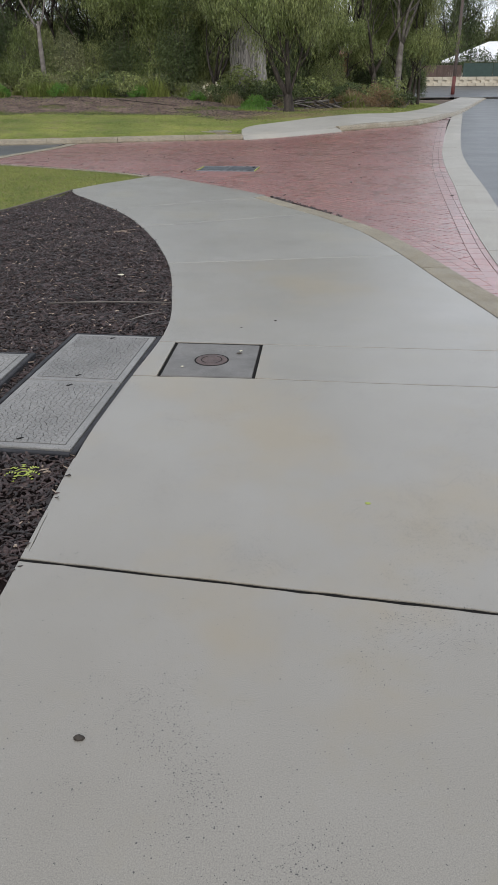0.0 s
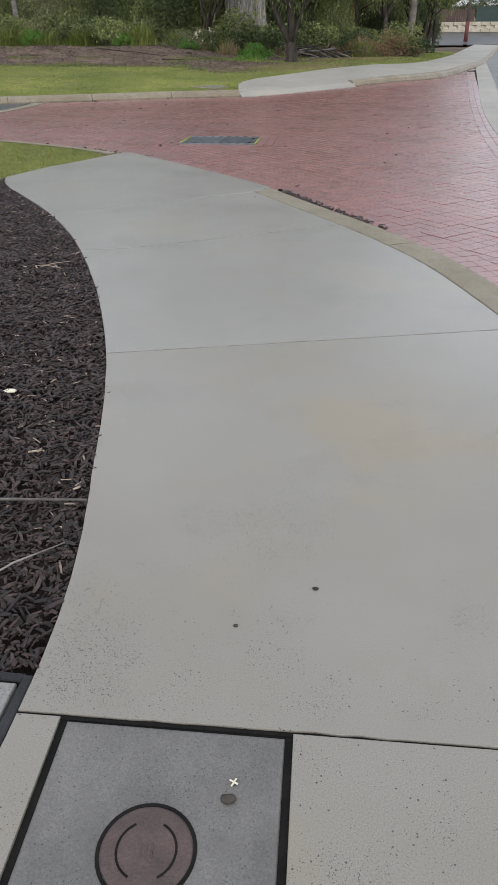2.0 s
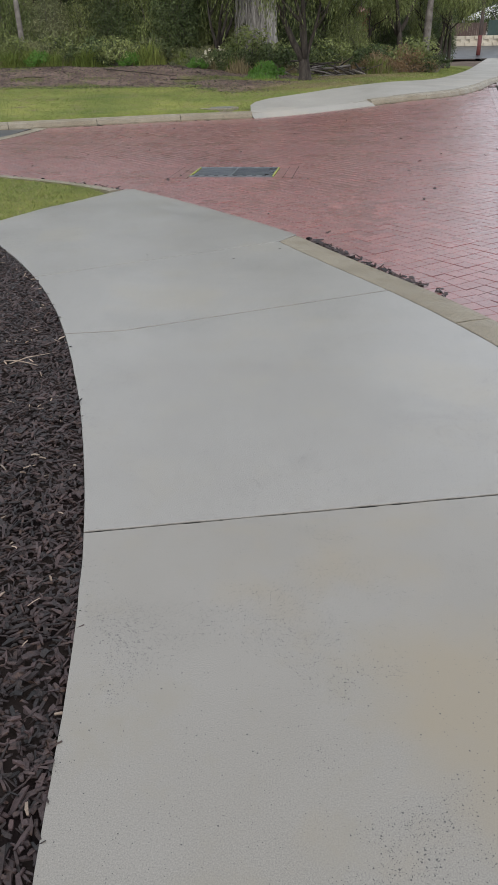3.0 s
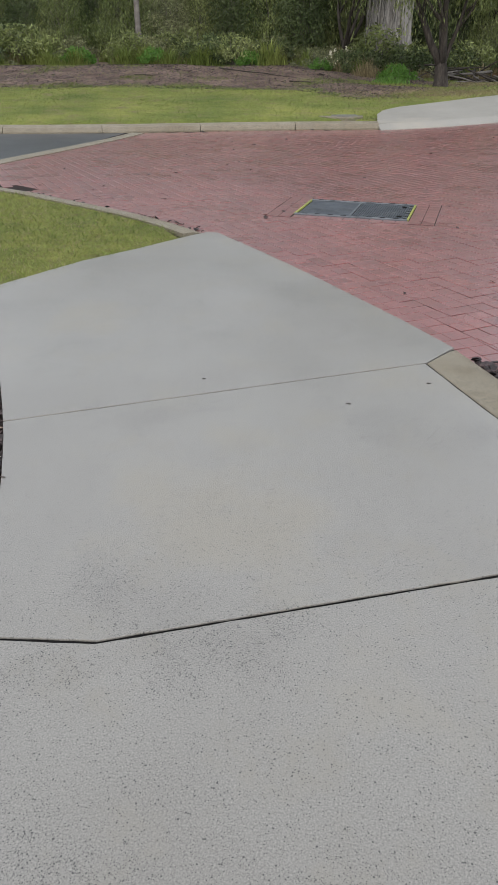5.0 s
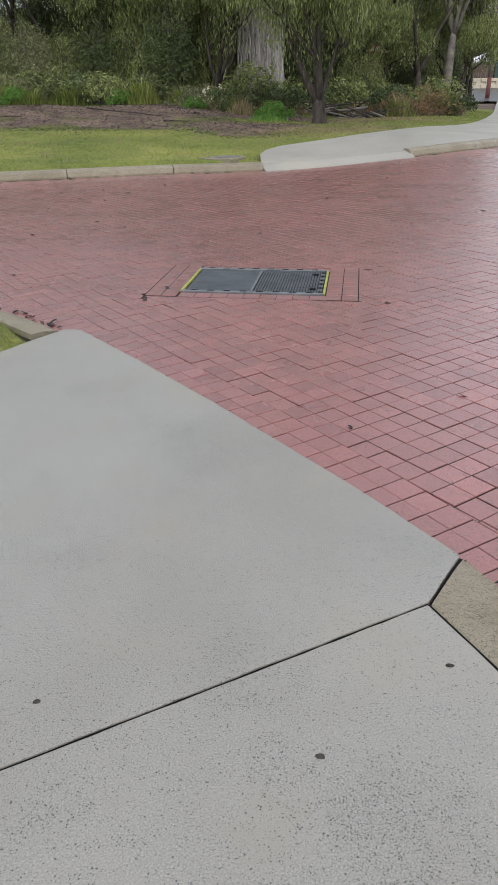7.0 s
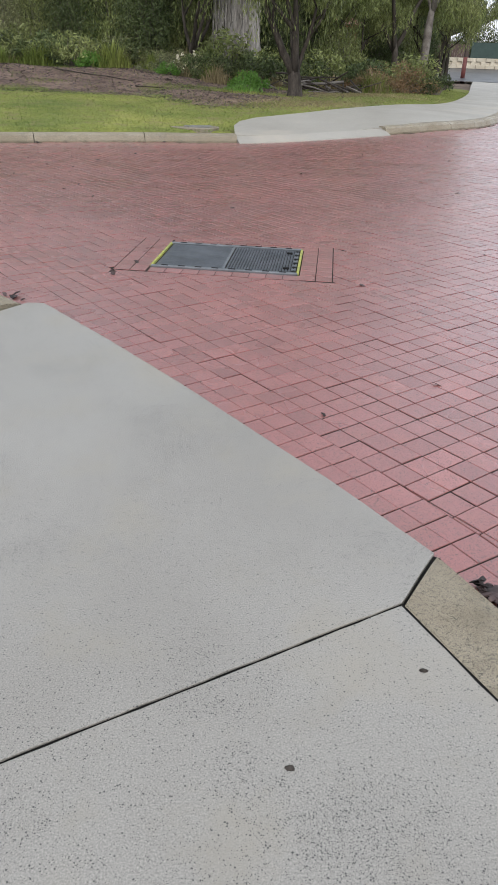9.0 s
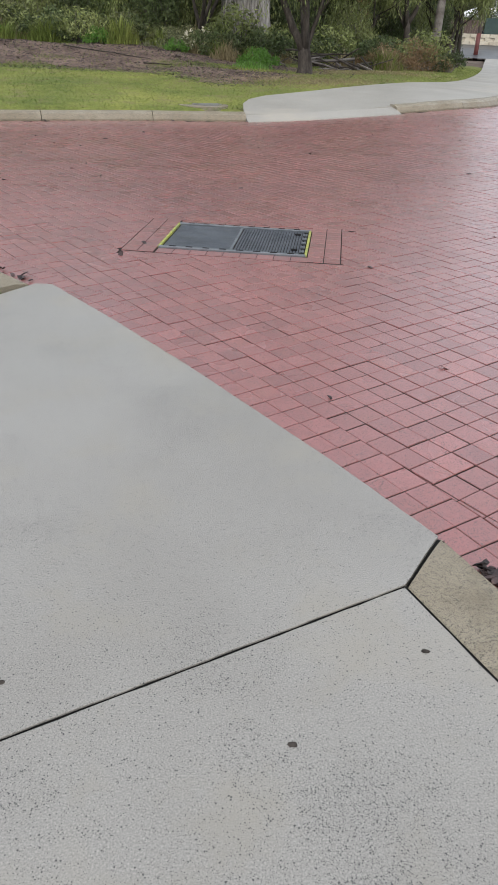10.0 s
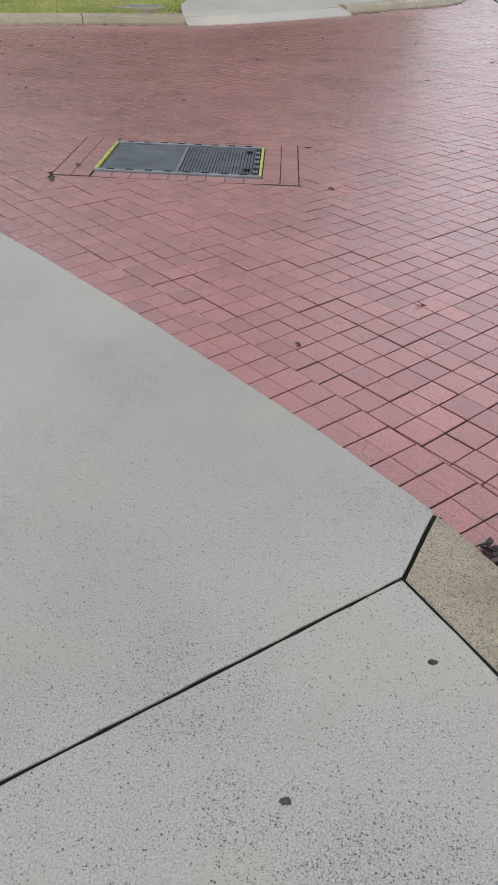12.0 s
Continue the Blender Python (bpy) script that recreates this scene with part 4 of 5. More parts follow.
def tree(name, label, seed, trunk, stems, depth, leaf_mat, bark_mat, per_tip, spread, leaf, droop, flare=1.5, at=None, group=""):
    """trunk: (height, radius, lean x, lean y); stems: (way, length, radius) of each limb from the trunk's top."""
    r = random.Random(seed)
    th = thing(name, label, "tree", group, at=at)
    h, rad, lx, ly = trunk
    wood, tips = Builder(), []
    pts = [Vector((lx * h * t ** 1.5 + 0.06 * rad * math.sin(7 * t), ly * h * t ** 1.5, h * t - (0.15 if t == 0 else 0))) for t in (0, 0.08, 0.25, 0.45, 0.7, 1.0)]
    radii = [rad * f for f in (flare, 1.2, 1.05, 1.0, 0.93, 0.55)]
    wood.tube(pts, radii, 12)
    part("trunk", wood, bark_mat, th, smooth=True)
    for way, ln, lr in stems:
        limb = Builder()
        grow(limb, tips, r, pts[-1] - Vector((0, 0, min(0.4, h * 0.45))), way, ln, lr, depth)
        part("limb", limb, bark_mat, th, smooth=True)
    crown = Builder()
    for t in tips:
        leaf_quads(crown, r, t + Vector((0, 0, -spread[2] * 0.35)), per_tip, spread, leaf[0], leaf[1], droop)
    part("crown", crown, leaf_mat, th)
    return th


def shrub(name, label, seed, size, leaf_mat, count, leaf, category="shrub", flowers=0, at=None, group="", droop=0.0, clump=0.26):
    """A low bush: a few stems and an uneven heap of clumps of small leaves."""
    r = random.Random(seed)
    th = thing(name, label, category, group, at=at)
    sx, sy, sz = size
    stems = Builder()
    body = Builder()
    blossom = Builder()
    for k in range(max(6, count // 60)):
        a, q = r.uniform(0, math.tau), math.sqrt(r.random())
        c = Vector((sx * q * math.cos(a), sy * q * math.sin(a), sz * (1 - 0.7 * q * q) * r.uniform(0.35, 1.0)))
        stems.tube([Vector((c.x * 0.25, c.y * 0.25, -0.05)), c * 0.6, c], [0.015, 0.01, 0.004], 4)
        leaf_quads(body, r, c, 60, (sx * clump, sy * clump, sz * clump * 0.85), leaf[0], leaf[1], droop)
        if k < flowers:
            leaf_quads(blossom, r, c + Vector((0, 0, sz * 0.2)), 8, (0.12, 0.12, 0.08), 0.09, 0.035, 0)
    tagged(part("stem", stems, DEADWOOD, th), kind="stuff")
    part("foliage", body, leaf_mat, th)
    if flowers:
        tagged(part("blossom", blossom, FLOWER, th, "pale cream flowers"), kind="stuff")
    return th


def tuft(name, label, seed, count, length, radius, mat, at=None, group=""):
    """A clump of long arching grass."""
    r = random.Random(seed)
    bl = Builder()
    for _ in range(count):
        a, q = r.uniform(0, math.tau), radius * r.random()
        x, y = q * math.cos(a), q * math.sin(a)
        b = a + r.gauss(0, 0.9)
        l = length * r.uniform(0.25, 1.15) * (1.15 - 0.75 * q / radius)
        out = l * r.uniform(0.15, 0.95)
        ox, oy = math.cos(b) * out, math.sin(b) * out
        w = 0.011
        px, py = -math.sin(b) * w, math.cos(b) * w
        bl.add([(x - px, y - py, -0.03), (x + px, y + py, -0.03), (x + ox * 0.4 + px * 0.8, y + oy * 0.4 + py * 0.8, l * 0.62), (x + ox * 0.4 - px * 0.8, y + oy * 0.4 - py * 0.8, l * 0.62), (x + ox, y + oy, l * r.uniform(0.5, 0.9))],
               [(0, 1, 2, 3), (3, 2, 4)])
    ob = part(name, bl, mat)
    ob.matrix_basis = Matrix.Translation(at) if at else Matrix()
    return tagged(ob, label, "grass tuft", group)


def on_land(x, y, turn=0.0, lift=0.0):
    return pose(x, y, land_z(x, y) + lift, 0, 0, turn)


# the weeping tree on the verge
tree("weeping_tree", "dark forked weeping tree with rough bark on the verge", 5, (0.8, 0.20, -0.05, 0.0),
     [((-0.3, 0.05, 1.0), 2.0, 0.135), ((0.1, -0.12, 1.0), 2.1, 0.125), ((0.42, 0.2, 1.0), 1.9, 0.075), ((-0.05, 0.4, 1.0), 2.0, 0.08)], 3, LEAF, BARK, 125, (0.45, 0.45, 0.75), (0.15, 0.013), 0.78, 1.45,
     at=on_land(0.98, 31.4))
# the old pale trunk behind it
OLD_TREE = tree("old_tree", "huge old tree with a pale stringy trunk", 9, (5.5, 0.80, -0.02, 0.02),
     [((-0.5, 0.1, 1.0), 4.5, 0.38), ((0.5, 0.2, 1.0), 4.2, 0.34), ((0.05, -0.3, 1.0), 4.0, 0.3)], 3, SHADE_DARK_LEAF, PALE_BARK, 40, (0.9, 0.9, 0.7), (0.22, 0.03), 0.5, 1.25, at=on_land(-0.85, 38.3))

fibres, fr = Builder(), random.Random(19)
for k in range(150):
    a = fr.uniform(0, math.tau)
    z0 = fr.uniform(0.9, 4.6)
    ln = fr.uniform(0.5, 1.5)
    w = fr.uniform(0.012, 0.045)
    rows_ = []
    for q in range(4):
        z = max(0.02, z0 - ln * q / 3)
        rad = 0.80 * (1.03 + 0.24 * max(0, 1 - z / 1.2)) + 0.015 * fr.random() + 0.02 * q * fr.random()
        aa = a + 0.03 * fr.gauss(0, 1)
        for sg in (-1, 1):
            b_ = aa + sg * w / rad * (1 - 0.2 * q)
            rows_.append((rad * math.cos(b_), rad * math.sin(b_), z))
        b_ = aa
        rows_.append(((rad + 0.025) * math.cos(b_), (rad + 0.025) * math.sin(b_), z))
    fibres.add(rows_, [f for q in range(3) for f in ((3 * q, 3 * q + 3, 3 * q + 5, 3 * q + 2), (3 * q + 2, 3 * q + 5, 3 * q + 4, 3 * q + 1))])
tagged(part("hanging_bark", fibres, PALE_BARK, OLD_TREE, "pale strips of loose stringy bark"), kind="stuff")

# the bush behind: a few kinds of trees, each grown once and set out again
KINDS = [
    tree("bush_tree", "dense dark green weeping bush tree", 41, (1.6, 0.13, 0.08, 0.0), [((-0.5, -0.2, 0.8), 2.6, 0.09), ((0.5, -0.1, 0.8), 2.5, 0.09), ((0.0, 0.4, 1.0), 2.6, 0.09), ((0.1, -0.5, 0.7), 2.2, 0.07)], 3, LEAF, BARK, 105, (0.42, 0.42, 0.6), (0.145, 0.014), 0.7, 1.4, at=on_land(-9.3, 41.2), group="trees of the bush"),
    tree("bush_tree", "tall slender dark bush tree", 42, (3.6, 0.14, -0.04, 0.0), [((-0.4, 0.1, 1.0), 2.8, 0.1), ((0.4, -0.2, 1.0), 2.8, 0.1), ((0.1, 0.3, 1.0), 2.8, 0.09)], 3, SHADE_DARK_LEAF, BARK, 100, (0.45, 0.45, 0.45), (0.125, 0.015), 0.4, 1.3, at=on_land(-6.4, 41.0), group="trees of the bush"),
    tree("bush_tree", "low spreading bush tree with hanging foliage", 43, (0.8, 0.11, 0.1, 0.0), [((-0.7, -0.3, 0.7), 1.9, 0.08), ((0.7, -0.2, 0.7), 1.9, 0.08), ((0.0, -0.4, 0.9), 1.9, 0.07), ((0.1, 0.5, 0.9), 1.9, 0.07)], 3, LEAF, BARK, 105, (0.4, 0.4, 0.5), (0.14, 0.014), 0.65, 1.4, at=on_land(-3.6, 40.6), group="trees of the bush"),
]
rr = random.Random(77)
SPOTS = [(0, -12.5, 41.0), (2, -7.2, 40.7), (0, -15.5, 41.2), (2, -5.3, 41.4), (1, -11.0, 42.0), (1, -2.6, 43.0), (2, 1.2, 42.5), (1, 2.0, 44.5), (2, 3.2, 41.0), (0, 5.6, 41.0), (2, 7.6, 43.5), 
         (1, 5.0, 46.0), (0, -18.5, 41.4), (1, -14.5, 43.0), (0, -8.5, 45.0), (0, -4.5, 45.5), (0, 0.5, 47.0), (1, -17.5, 45.0), (0, -12.0, 48.0), (1, -6.5, 49.5), (1, -1.0, 51.0), (0, 4.0, 51.5), (1, -22.0, 44.0), (0, -22.0, 40.0),
         (0, 6.5, 56.0), (1, 1.5, 57.0), (0, -4.0, 57.0), (1, -10.0, 56.0), (0, -16.0, 54.0), (0, -27.0, 46.0), (1, -22.0, 52.0)]
for k, x, y in SPOTS:
    s = rr.uniform(0.85, 1.2)
    copy_thing(KINDS[k], on_land(x, y, rr.uniform(0, 360)) @ Matrix.Diagonal((s, s, s * rr.uniform(0.95, 1.15), 1)))
copy_thing(KINDS[2], on_land(-2.4, 37.2, 75) @ Matrix.Diagonal((1.0, 1.0, 1.15, 1)))
# thicket of tall shrubs with foliage to the ground, closing the view under the trees
thick = [shrub("thicket_shrub", "tall dense dark green thicket shrub, shade painted into its leaves", 81, (1.7, 1.3, 4.2), SHADE_DARK_LEAF, 20000, (0.125, 0.018), at=on_land(-7.6, 40.6), group="thicket", droop=0.45, clump=0.17),
         shrub("thicket_shrub", "tall olive weeping thicket shrub", 82, (1.6, 1.3, 3.4), LEAF, 20000, (0.145, 0.014), at=on_land(-4.6, 41.4), group="thicket", droop=0.6, clump=0.17),
         shrub("thicket_shrub", "broad grey green thicket shrub", 83, (1.9, 1.4, 2.6), GREY_LEAF, 19000, (0.125, 0.014), at=on_land(-11.5, 40.2), group="thicket", droop=0.45, clump=0.17)]
for i in range(19):
    x = -21.5 + 1.45 * i
    if -2.6 < x < 0.9 or x > 3.2:
        continue
    s = rr.uniform(0.8, 1.05)
    copy_thing(thick[(0, 1, 2, 1, 0, 1)[i % 6]], on_land(x, 39.3 + rr.uniform(-0.5, 0.7) + (1.2 if x > 0 else 0), rr.uniform(0, 360)) @ Matrix.Diagonal((s, s, s * rr.uniform(0.75, 1.15), 1)))
# back rows mostly of the darkest shrub, whose leaf colour carries the hollows' shade
for i in range(18):
    x = -27.5 + 1.95 * i
    if x > 3.6:
        continue
    copy_thing(thick[(0, 0, 1)[i % 3]], on_land(x, 43.8 + rr.uniform(-1.0, 1.0), rr.uniform(0, 360)) @ Matrix.Diagonal((1.15, 1.15, rr.uniform(1.0, 1.35), 1)))
for i in range(14):
    x = -30 + 2.7 * i
    if x > 3.5:
        continue
    copy_thing(thick[0], on_land(x, 52 + rr.uniform(-1.5, 1.5), rr.uniform(0, 360)) @ Matrix.Diagonal((1.5, 1.4, rr.uniform(0.8, 1.2), 1)))
for x, y, k in ((5.5, 46.0, 0), (7.0, 48.0, 1), (8.4, 50.5, 0), (1.9, 43.2, 0)):
    copy_thing(thick[k], on_land(x, y, rr.uniform(0, 360)) @ Matrix.Diagonal((0.95, 0.9, rr.uniform(0.8, 1.0), 1)))
# three slim dark trunks and a pale one at the bend
tree("slim_tree", "slim pale trunked tree at the end of the verge", 51, (3.2, 0.17, 0.03, 0.0), [((-0.4, 0, 1.0), 2.6, 0.1), ((0.4, 0.1, 1.0), 2.6, 0.1), ((0.0, -0.4, 1), 2.4, 0.09)], 3, LEAF, DEADWOOD, 50, (0.6, 0.6, 0.8), (0.18, 0.02), 0.7, 1.2, at=on_land(6.8, 41.5))
slim = tree("slim_tree", "slim dark leaning tree at the end of the verge", 52, (2.6, 0.075, 0.12, 0.0), [((0.2, 0, 1.0), 2.2, 0.06), ((-0.3, 0.1, 1.0), 2.2, 0.05)], 3, LEAF, BARK, 34, (0.55, 0.55, 0.8), (0.18, 0.02), 0.7, 1.2, at=on_land(7.6, 42.5), group="slim dark trees")
for x, y, a in ((7.95, 43.0, 40), (8.4, 43.8, 100)):
    copy_thing(slim, on_land(x, y, a))
tree("bare_tree", "thin grey trunk with bare forks in the bush", 53, (3.0, 0.11, 0.0, 0.0), [((-0.4, 0, 1.0), 2.6, 0.06), ((0.5, 0, 0.8), 2.2, 0.05)], 2, SHADE_DARK_LEAF, DEADWOOD, 14, (0.6, 0.6, 0.5), (0.17, 0.024), 0.4, 1.2, at=on_land(-10.4, 37.2))

# undergrowth
und = [
    shrub("low_shrub", "round dark green shrub on the bank", 61, (0.7, 0.6, 0.75), SHADE_DARK_LEAF, 1500, (0.09, 0.02), at=on_land(-7.6, 35.6), group="undergrowth"),
    shrub("low_shrub", "grey green scrubby shrub on the bank", 62, (0.8, 0.6, 0.6), GREY_LEAF, 1500, (0.1, 0.014), at=on_land(-3.3, 34.9), group="undergrowth"),
    shrub("low_shrub", "olive shrub with hanging leaves on the bank", 63, (0.9, 0.7, 0.9), LEAF, 1700, (0.11, 0.016), at=on_land(-5.0, 36.6), group="undergrowth"),
]
lush_shrub = shrub("green_shrub", "bright lush green shrub near the old trunk", 64, (0.55, 0.5, 0.55), LUSH_LEAF, 1500, (0.09, 0.024), at=on_land(-0.35, 33.6))
shrub("flowering_shrub", "olive shrub dotted with pale cream flowers", 65, (0.9, 0.6, 0.7), GREY_LEAF, 1500, (0.1, 0.014), flowers=12, at=on_land(-2.2, 35.6))
shrub("bracken", "dry brown bracken heap beside the trees", 66, (1.4, 0.9, 0.95), BROWN_LEAF, 2400, (0.12, 0.014), at=on_land(5.0, 37.2), droop=0.3)
shrub("bracken", "dry brown bracken heap beside the trees", 67, (1.1, 0.7, 0.7), BROWN_LEAF, 1800, (0.12, 0.014), at=on_land(4.0, 35.8), droop=0.3)
shrub("grey_shrub", "dead grey upright shrub on the bank", 68, (0.28, 0.25, 0.75), DEADWOOD, 800, (0.12, 0.012), at=on_land(-6.2, 36.4))
for x, y, s, k in ((-0.1, 36.2, 1.5, 0), (-1.0, 36.9, 1.9, 2), (-0.5, 37.1, 1.5, 1), (-2.0, 36.0, 1.0, 1), (3.6, 36.6, 1.2, 0), (-5.6, 35.0, 0.9, 3), (-9.0, 34.6, 1.0, 3), (-3.0, 34.6, 0.7, 3), (-12.0, 34.8, 1.1, 3), (5.9, 38.6, 1.1, 0)):
    copy_thing((und + [lush_shrub])[k], on_land(x, y, 50 * s) @ Matrix.Diagonal((s, s, s, 1)))
for i in range(80):
    x = rr.uniform(-16, 6.5)
    y = rr.uniform(35.6, 40.5) + 0.2 * min(0, x + 4) + (1.2 if x > 1 else 0)
    s = rr.uniform(0.7, 1.6)
    copy_thing(rr.choice(und), on_land(x, y, rr.uniform(0, 360)) @ Matrix.Diagonal((s, s, s, 1)))
clumps = [tuft("long_grass", "long green grass clump on the bank", 71, 420, 0.85, 0.6, BLADE, at=(-9.5, 35.2, land_z(-9.5, 35.2)), group="grass clumps"),
          tuft("long_grass", "pale dry grass clump on the bank", 72, 320, 0.7, 0.55, DRY_BLADE, at=(-1.4, 34.6, land_z(-1.4, 34.6)), group="grass clumps")]
for i in range(70):
    x = rr.uniform(-16, 4.5)
    y = rr.uniform(34.9, 38.0) + 0.2 * min(0, x + 4)
    s = rr.uniform(0.6, 1.25)
    copy_thing(clumps[0 if rr.random() < (0.75 if x < -4 else 0.4) else 1], on_land(x, y, rr.uniform(0, 360)) @ Matrix.Diagonal((s, s, s * rr.uniform(0.7, 1.1), 1)))
lush = tuft("fresh_grass", "bright fresh grass patch below the shrub", 73, 420, 0.28, 0.75, material("fresh_blade", ((0.10, 0.22, 0.03), (0.15, 0.29, 0.05)), 1, 20, (0.5, 0.7), 0, 1, by_island=0.3), at=(-0.6, 32.6, land_z(-0.6, 32.6)))

# fallen branches heaped behind the weeping tree
for i in range(44):
    x, y = rr.gauss(2.1, 0.8), rr.gauss(35.0, 0.5)
    a, l = rr.uniform(0, math.tau), rr.uniform(0.5, 1.6)
    b = Builder()
    z0 = land_z(x, y) + 0.5 * rr.random() ** 1.6
    p0 = Vector((x, y, z0))
    dv = Vector((math.cos(a), math.sin(a), rr.uniform(-0.35, 0.45)))
    rad = rr.uniform(0.012, 0.05)
    b.tube([p0 - dv * l * 0.5, p0 + Vector((0, 0, rr.uniform(-0.04, 0.06))), p0 + dv * l * 0.5], [rad, rad * 0.9, rad * 0.6], 6)
    tagged(part("fallen_branch", b, DEADWOOD if i % 3 == 0 else BARK, smooth=True), "grey fallen branch in a heap" if i % 3 == 0 else "dark fallen branch in a heap", "branch", "fallen branches")

for x, y, a, ln, rad in ((-4.9, 32.6, -22, 3.0, 0.018), (-3.2, 31.2, -4, 0.8, 0.02), (-8.2, 31.2, 6, 0.8, 0.016), (-1.1, 35.4, 15, 1.4, 0.07), (-0.2, 36.0, -10, 1.0, 0.06)):
    b = Builder()
    d = Vector((math.cos(radians(a)), math.sin(radians(a)), 0))
    pts = []
    for q in range(6):
        p = Vector((x, y, 0)) + d * ln * (q / 5 - 0.5) + Vector((0, 0.05 * math.sin(2.2 * q + x), 0))
        pts.append((p.x, p.y, land_z(p.x, p.y) + 0.03 + rad * 0.6))
    b.tube(pts, [rad * f for f in (1.0, 0.95, 0.9, 0.75, 0.6, 0.35)], 6)
    tagged(part("fallen_branch", b, BARK, smooth=True), "dark fallen branch lying on the bank", "branch", "branches on the bank")

# ---------- distance ----------
pole = thing("street_pole", "dark timber power pole with a red-brown base", "pole", at=(16.2, 69.9, 0.4))
b = Builder()
b.tube([(0, 0, -0.3), (0, 0, 3.0), (0, 0, 9.5)], [0.15, 0.14, 0.11], 10)
part("shaft", b, POLE_WOOD, pole, smooth=True)
b = Builder()
b.tube([(0, 0, -0.3), (0, 0, 1.5)], [0.165, 0.16], 10)
part("sleeve", b, RED_SLEEVE, pole, "red-brown painted sleeve", smooth=True)
b = Builder()
b.box(pose(0, 0, 8.9), 1.8, 0.12, 0.12, 0.01)
part("crossarm", b, POLE_WOOD, pole)


def house(name, label, at, w, d, h, roof_h, wall_mat, roof_mat, windows=3):
    th = thing(name, label, "house", at=at)
    b = Builder()
    b.box(pose(0, 0, h / 2), w, d, h)
    part("wall", b, wall_mat, th)
    b = Builder()
    o = 0.5
    x, y = w / 2 + o, d / 2 + o
    b.add([(-x, -y, h), (x, -y, h), (x, y, h), (-x, y, h), (-x + y, 0, h + roof_h), (x - y, 0, h + roof_h), (-x, -y, h - 0.18), (x, -y, h - 0.18), (x, y, h - 0.18), (-x, y, h - 0.18)],
          [(0, 1, 5, 4), (1, 2, 5), (2, 3, 4, 5), (3, 0, 4), (6, 7, 1, 0), (7, 8, 2, 1), (8, 9, 3, 2), (9, 6, 0, 3), (9, 8, 7, 6)])
    part("roof", b, roof_mat, th)
    for k in range(windows):
        wx = -w * 0.3 + k * w * 0.3
        b = Builder()
        b.box(pose(wx, -d / 2 - 0.03, h * 0.55), 1.6, 0.08, 1.2, 0.01)
        win = part("window", b, WHITE_ROOF, th)
        b = Builder()
        b.box(pose(wx, -d / 2 - 0.075, h * 0.55), 1.44, 0.02, 1.04)
        part("pane", b, WINDOW_DARK, win)
    return th


house("house", "single-storey house with a white metal roof", pose(27.5, 93, 0.5, 0, 0, -12), 14, 9, 3.1, 2.0, PAINTED_WALL, WHITE_ROOF)
house("brick_house", "orange brick house half hidden behind trees", pose(5.1, 58, 0.9, 0, 0, 5), 2.4, 3, 2.3, 0.5, ORANGE_WALL, ORANGE_WALL, 0)
lw = thing("boundary_wall", "low pale limestone block wall", "wall")
for row in range(3):
    for k in range(44):
        b = Builder()
        b.box(pose(11.0 + k * 0.8 + (0.4 if row % 2 else 0), 79.5 - k * 0.12, 1.26 + 0.27 * row), 0.792, 0.3, 0.264, 0.008)
        part("stone_block", b, LIMESTONE, lw)
fence = thing("fence", "brown board fence on the limestone wall", "fence")
for k in range(40):
    b = Builder()
    b.box(pose(11.0 + k * 0.2, 80.2 - k * 0.03, 2.35), 0.19, 0.04, 1.2, 0.006)
    part("board", b, FENCE_BROWN, fence)
gate = thing("gate", "dark green solid metal gate", "gate", at=(21.9, 78.9, 1.7))
for k in range(2):
    b = Builder()
    b.box(pose(-1.45 + 2.9 * k, 0, 0.72), 2.85, 0.07, 1.4, 0.01)
    part("gate_leaf", b, GATE_GREEN, gate)
hedge_base = shrub("hedge_shrub", "dark clipped hedge shrub above the fence", 91, (2.6, 1.0, 2.6), SHADE_DARK_LEAF, 3600, (0.16, 0.05), at=pose(20.5, 82.5, 2.0))
copy_thing(hedge_base, pose(24.5, 82.5, 2.0, 0, 0, 120))
copy_thing(hedge_base, pose(16.2, 84.0, 2.0, 0, 0, 60))
copy_thing(hedge_base, pose(29.0, 81.5, 2.0, 0, 0, 200))
for i in range(11):
    s = rr.uniform(1.9, 2.6)
    copy_thing(thick[(0, 2, 1)[i % 3]], pose(14 + 3.6 * i, 112 + rr.uniform(-3, 3), 0.5, 0, 0, rr.uniform(0, 360)) @ Matrix.Diagonal((s, s, 1.6 * s, 1)))
for k, x, y, s in ((1, 17, 96, 1.2), (0, 33, 104, 1.5), (1, 24, 108, 1.5), (0, 13, 90, 1.2), (1, 40, 100, 1.4)):
    copy_thing(KINDS[k], pose(x, y, 0.5, 0, 0, rr.uniform(0, 360)) @ Matrix.Diagonal((s, s, s, 1)))

# ---------- drain grate in the brick ----------
GR = pose(-0.52, 13.83, pave_z(-0.5, 13.9), 0, 0, -6.5)
grate = thing("drain_grate", "steel drain cover, plate and bars, set in red brick", "drain cover", at=GR)
GW, GD = 1.06, 0.73
for x in (-GW / 2, GW / 2):
    b = Builder()
    b.box(pose(x, 0, -0.01), 0.018, GD, 0.05, 0.004)
    part("end_rail", b, MOSS, grate, "mossy yellow end rail")
for y in (-GD / 2, GD / 2):
    b = Builder()
    b.box(pose(0, y, -0.01), GW, 0.03, 0.05, 0.004)
    part("side_rail", b, STEEL, grate)
b = Builder()
b.box(pose(-0.265, 0, -0.012), 0.49, GD - 0.05, 0.03, 0.004)
part("plate", b, PLATE, grate, "dull blue-grey steel plate")
b = Builder()
b.box(pose(0.26, 0, -0.05), 0.5, GD - 0.05, 0.02)
part("sump", b, BLACK, grate)
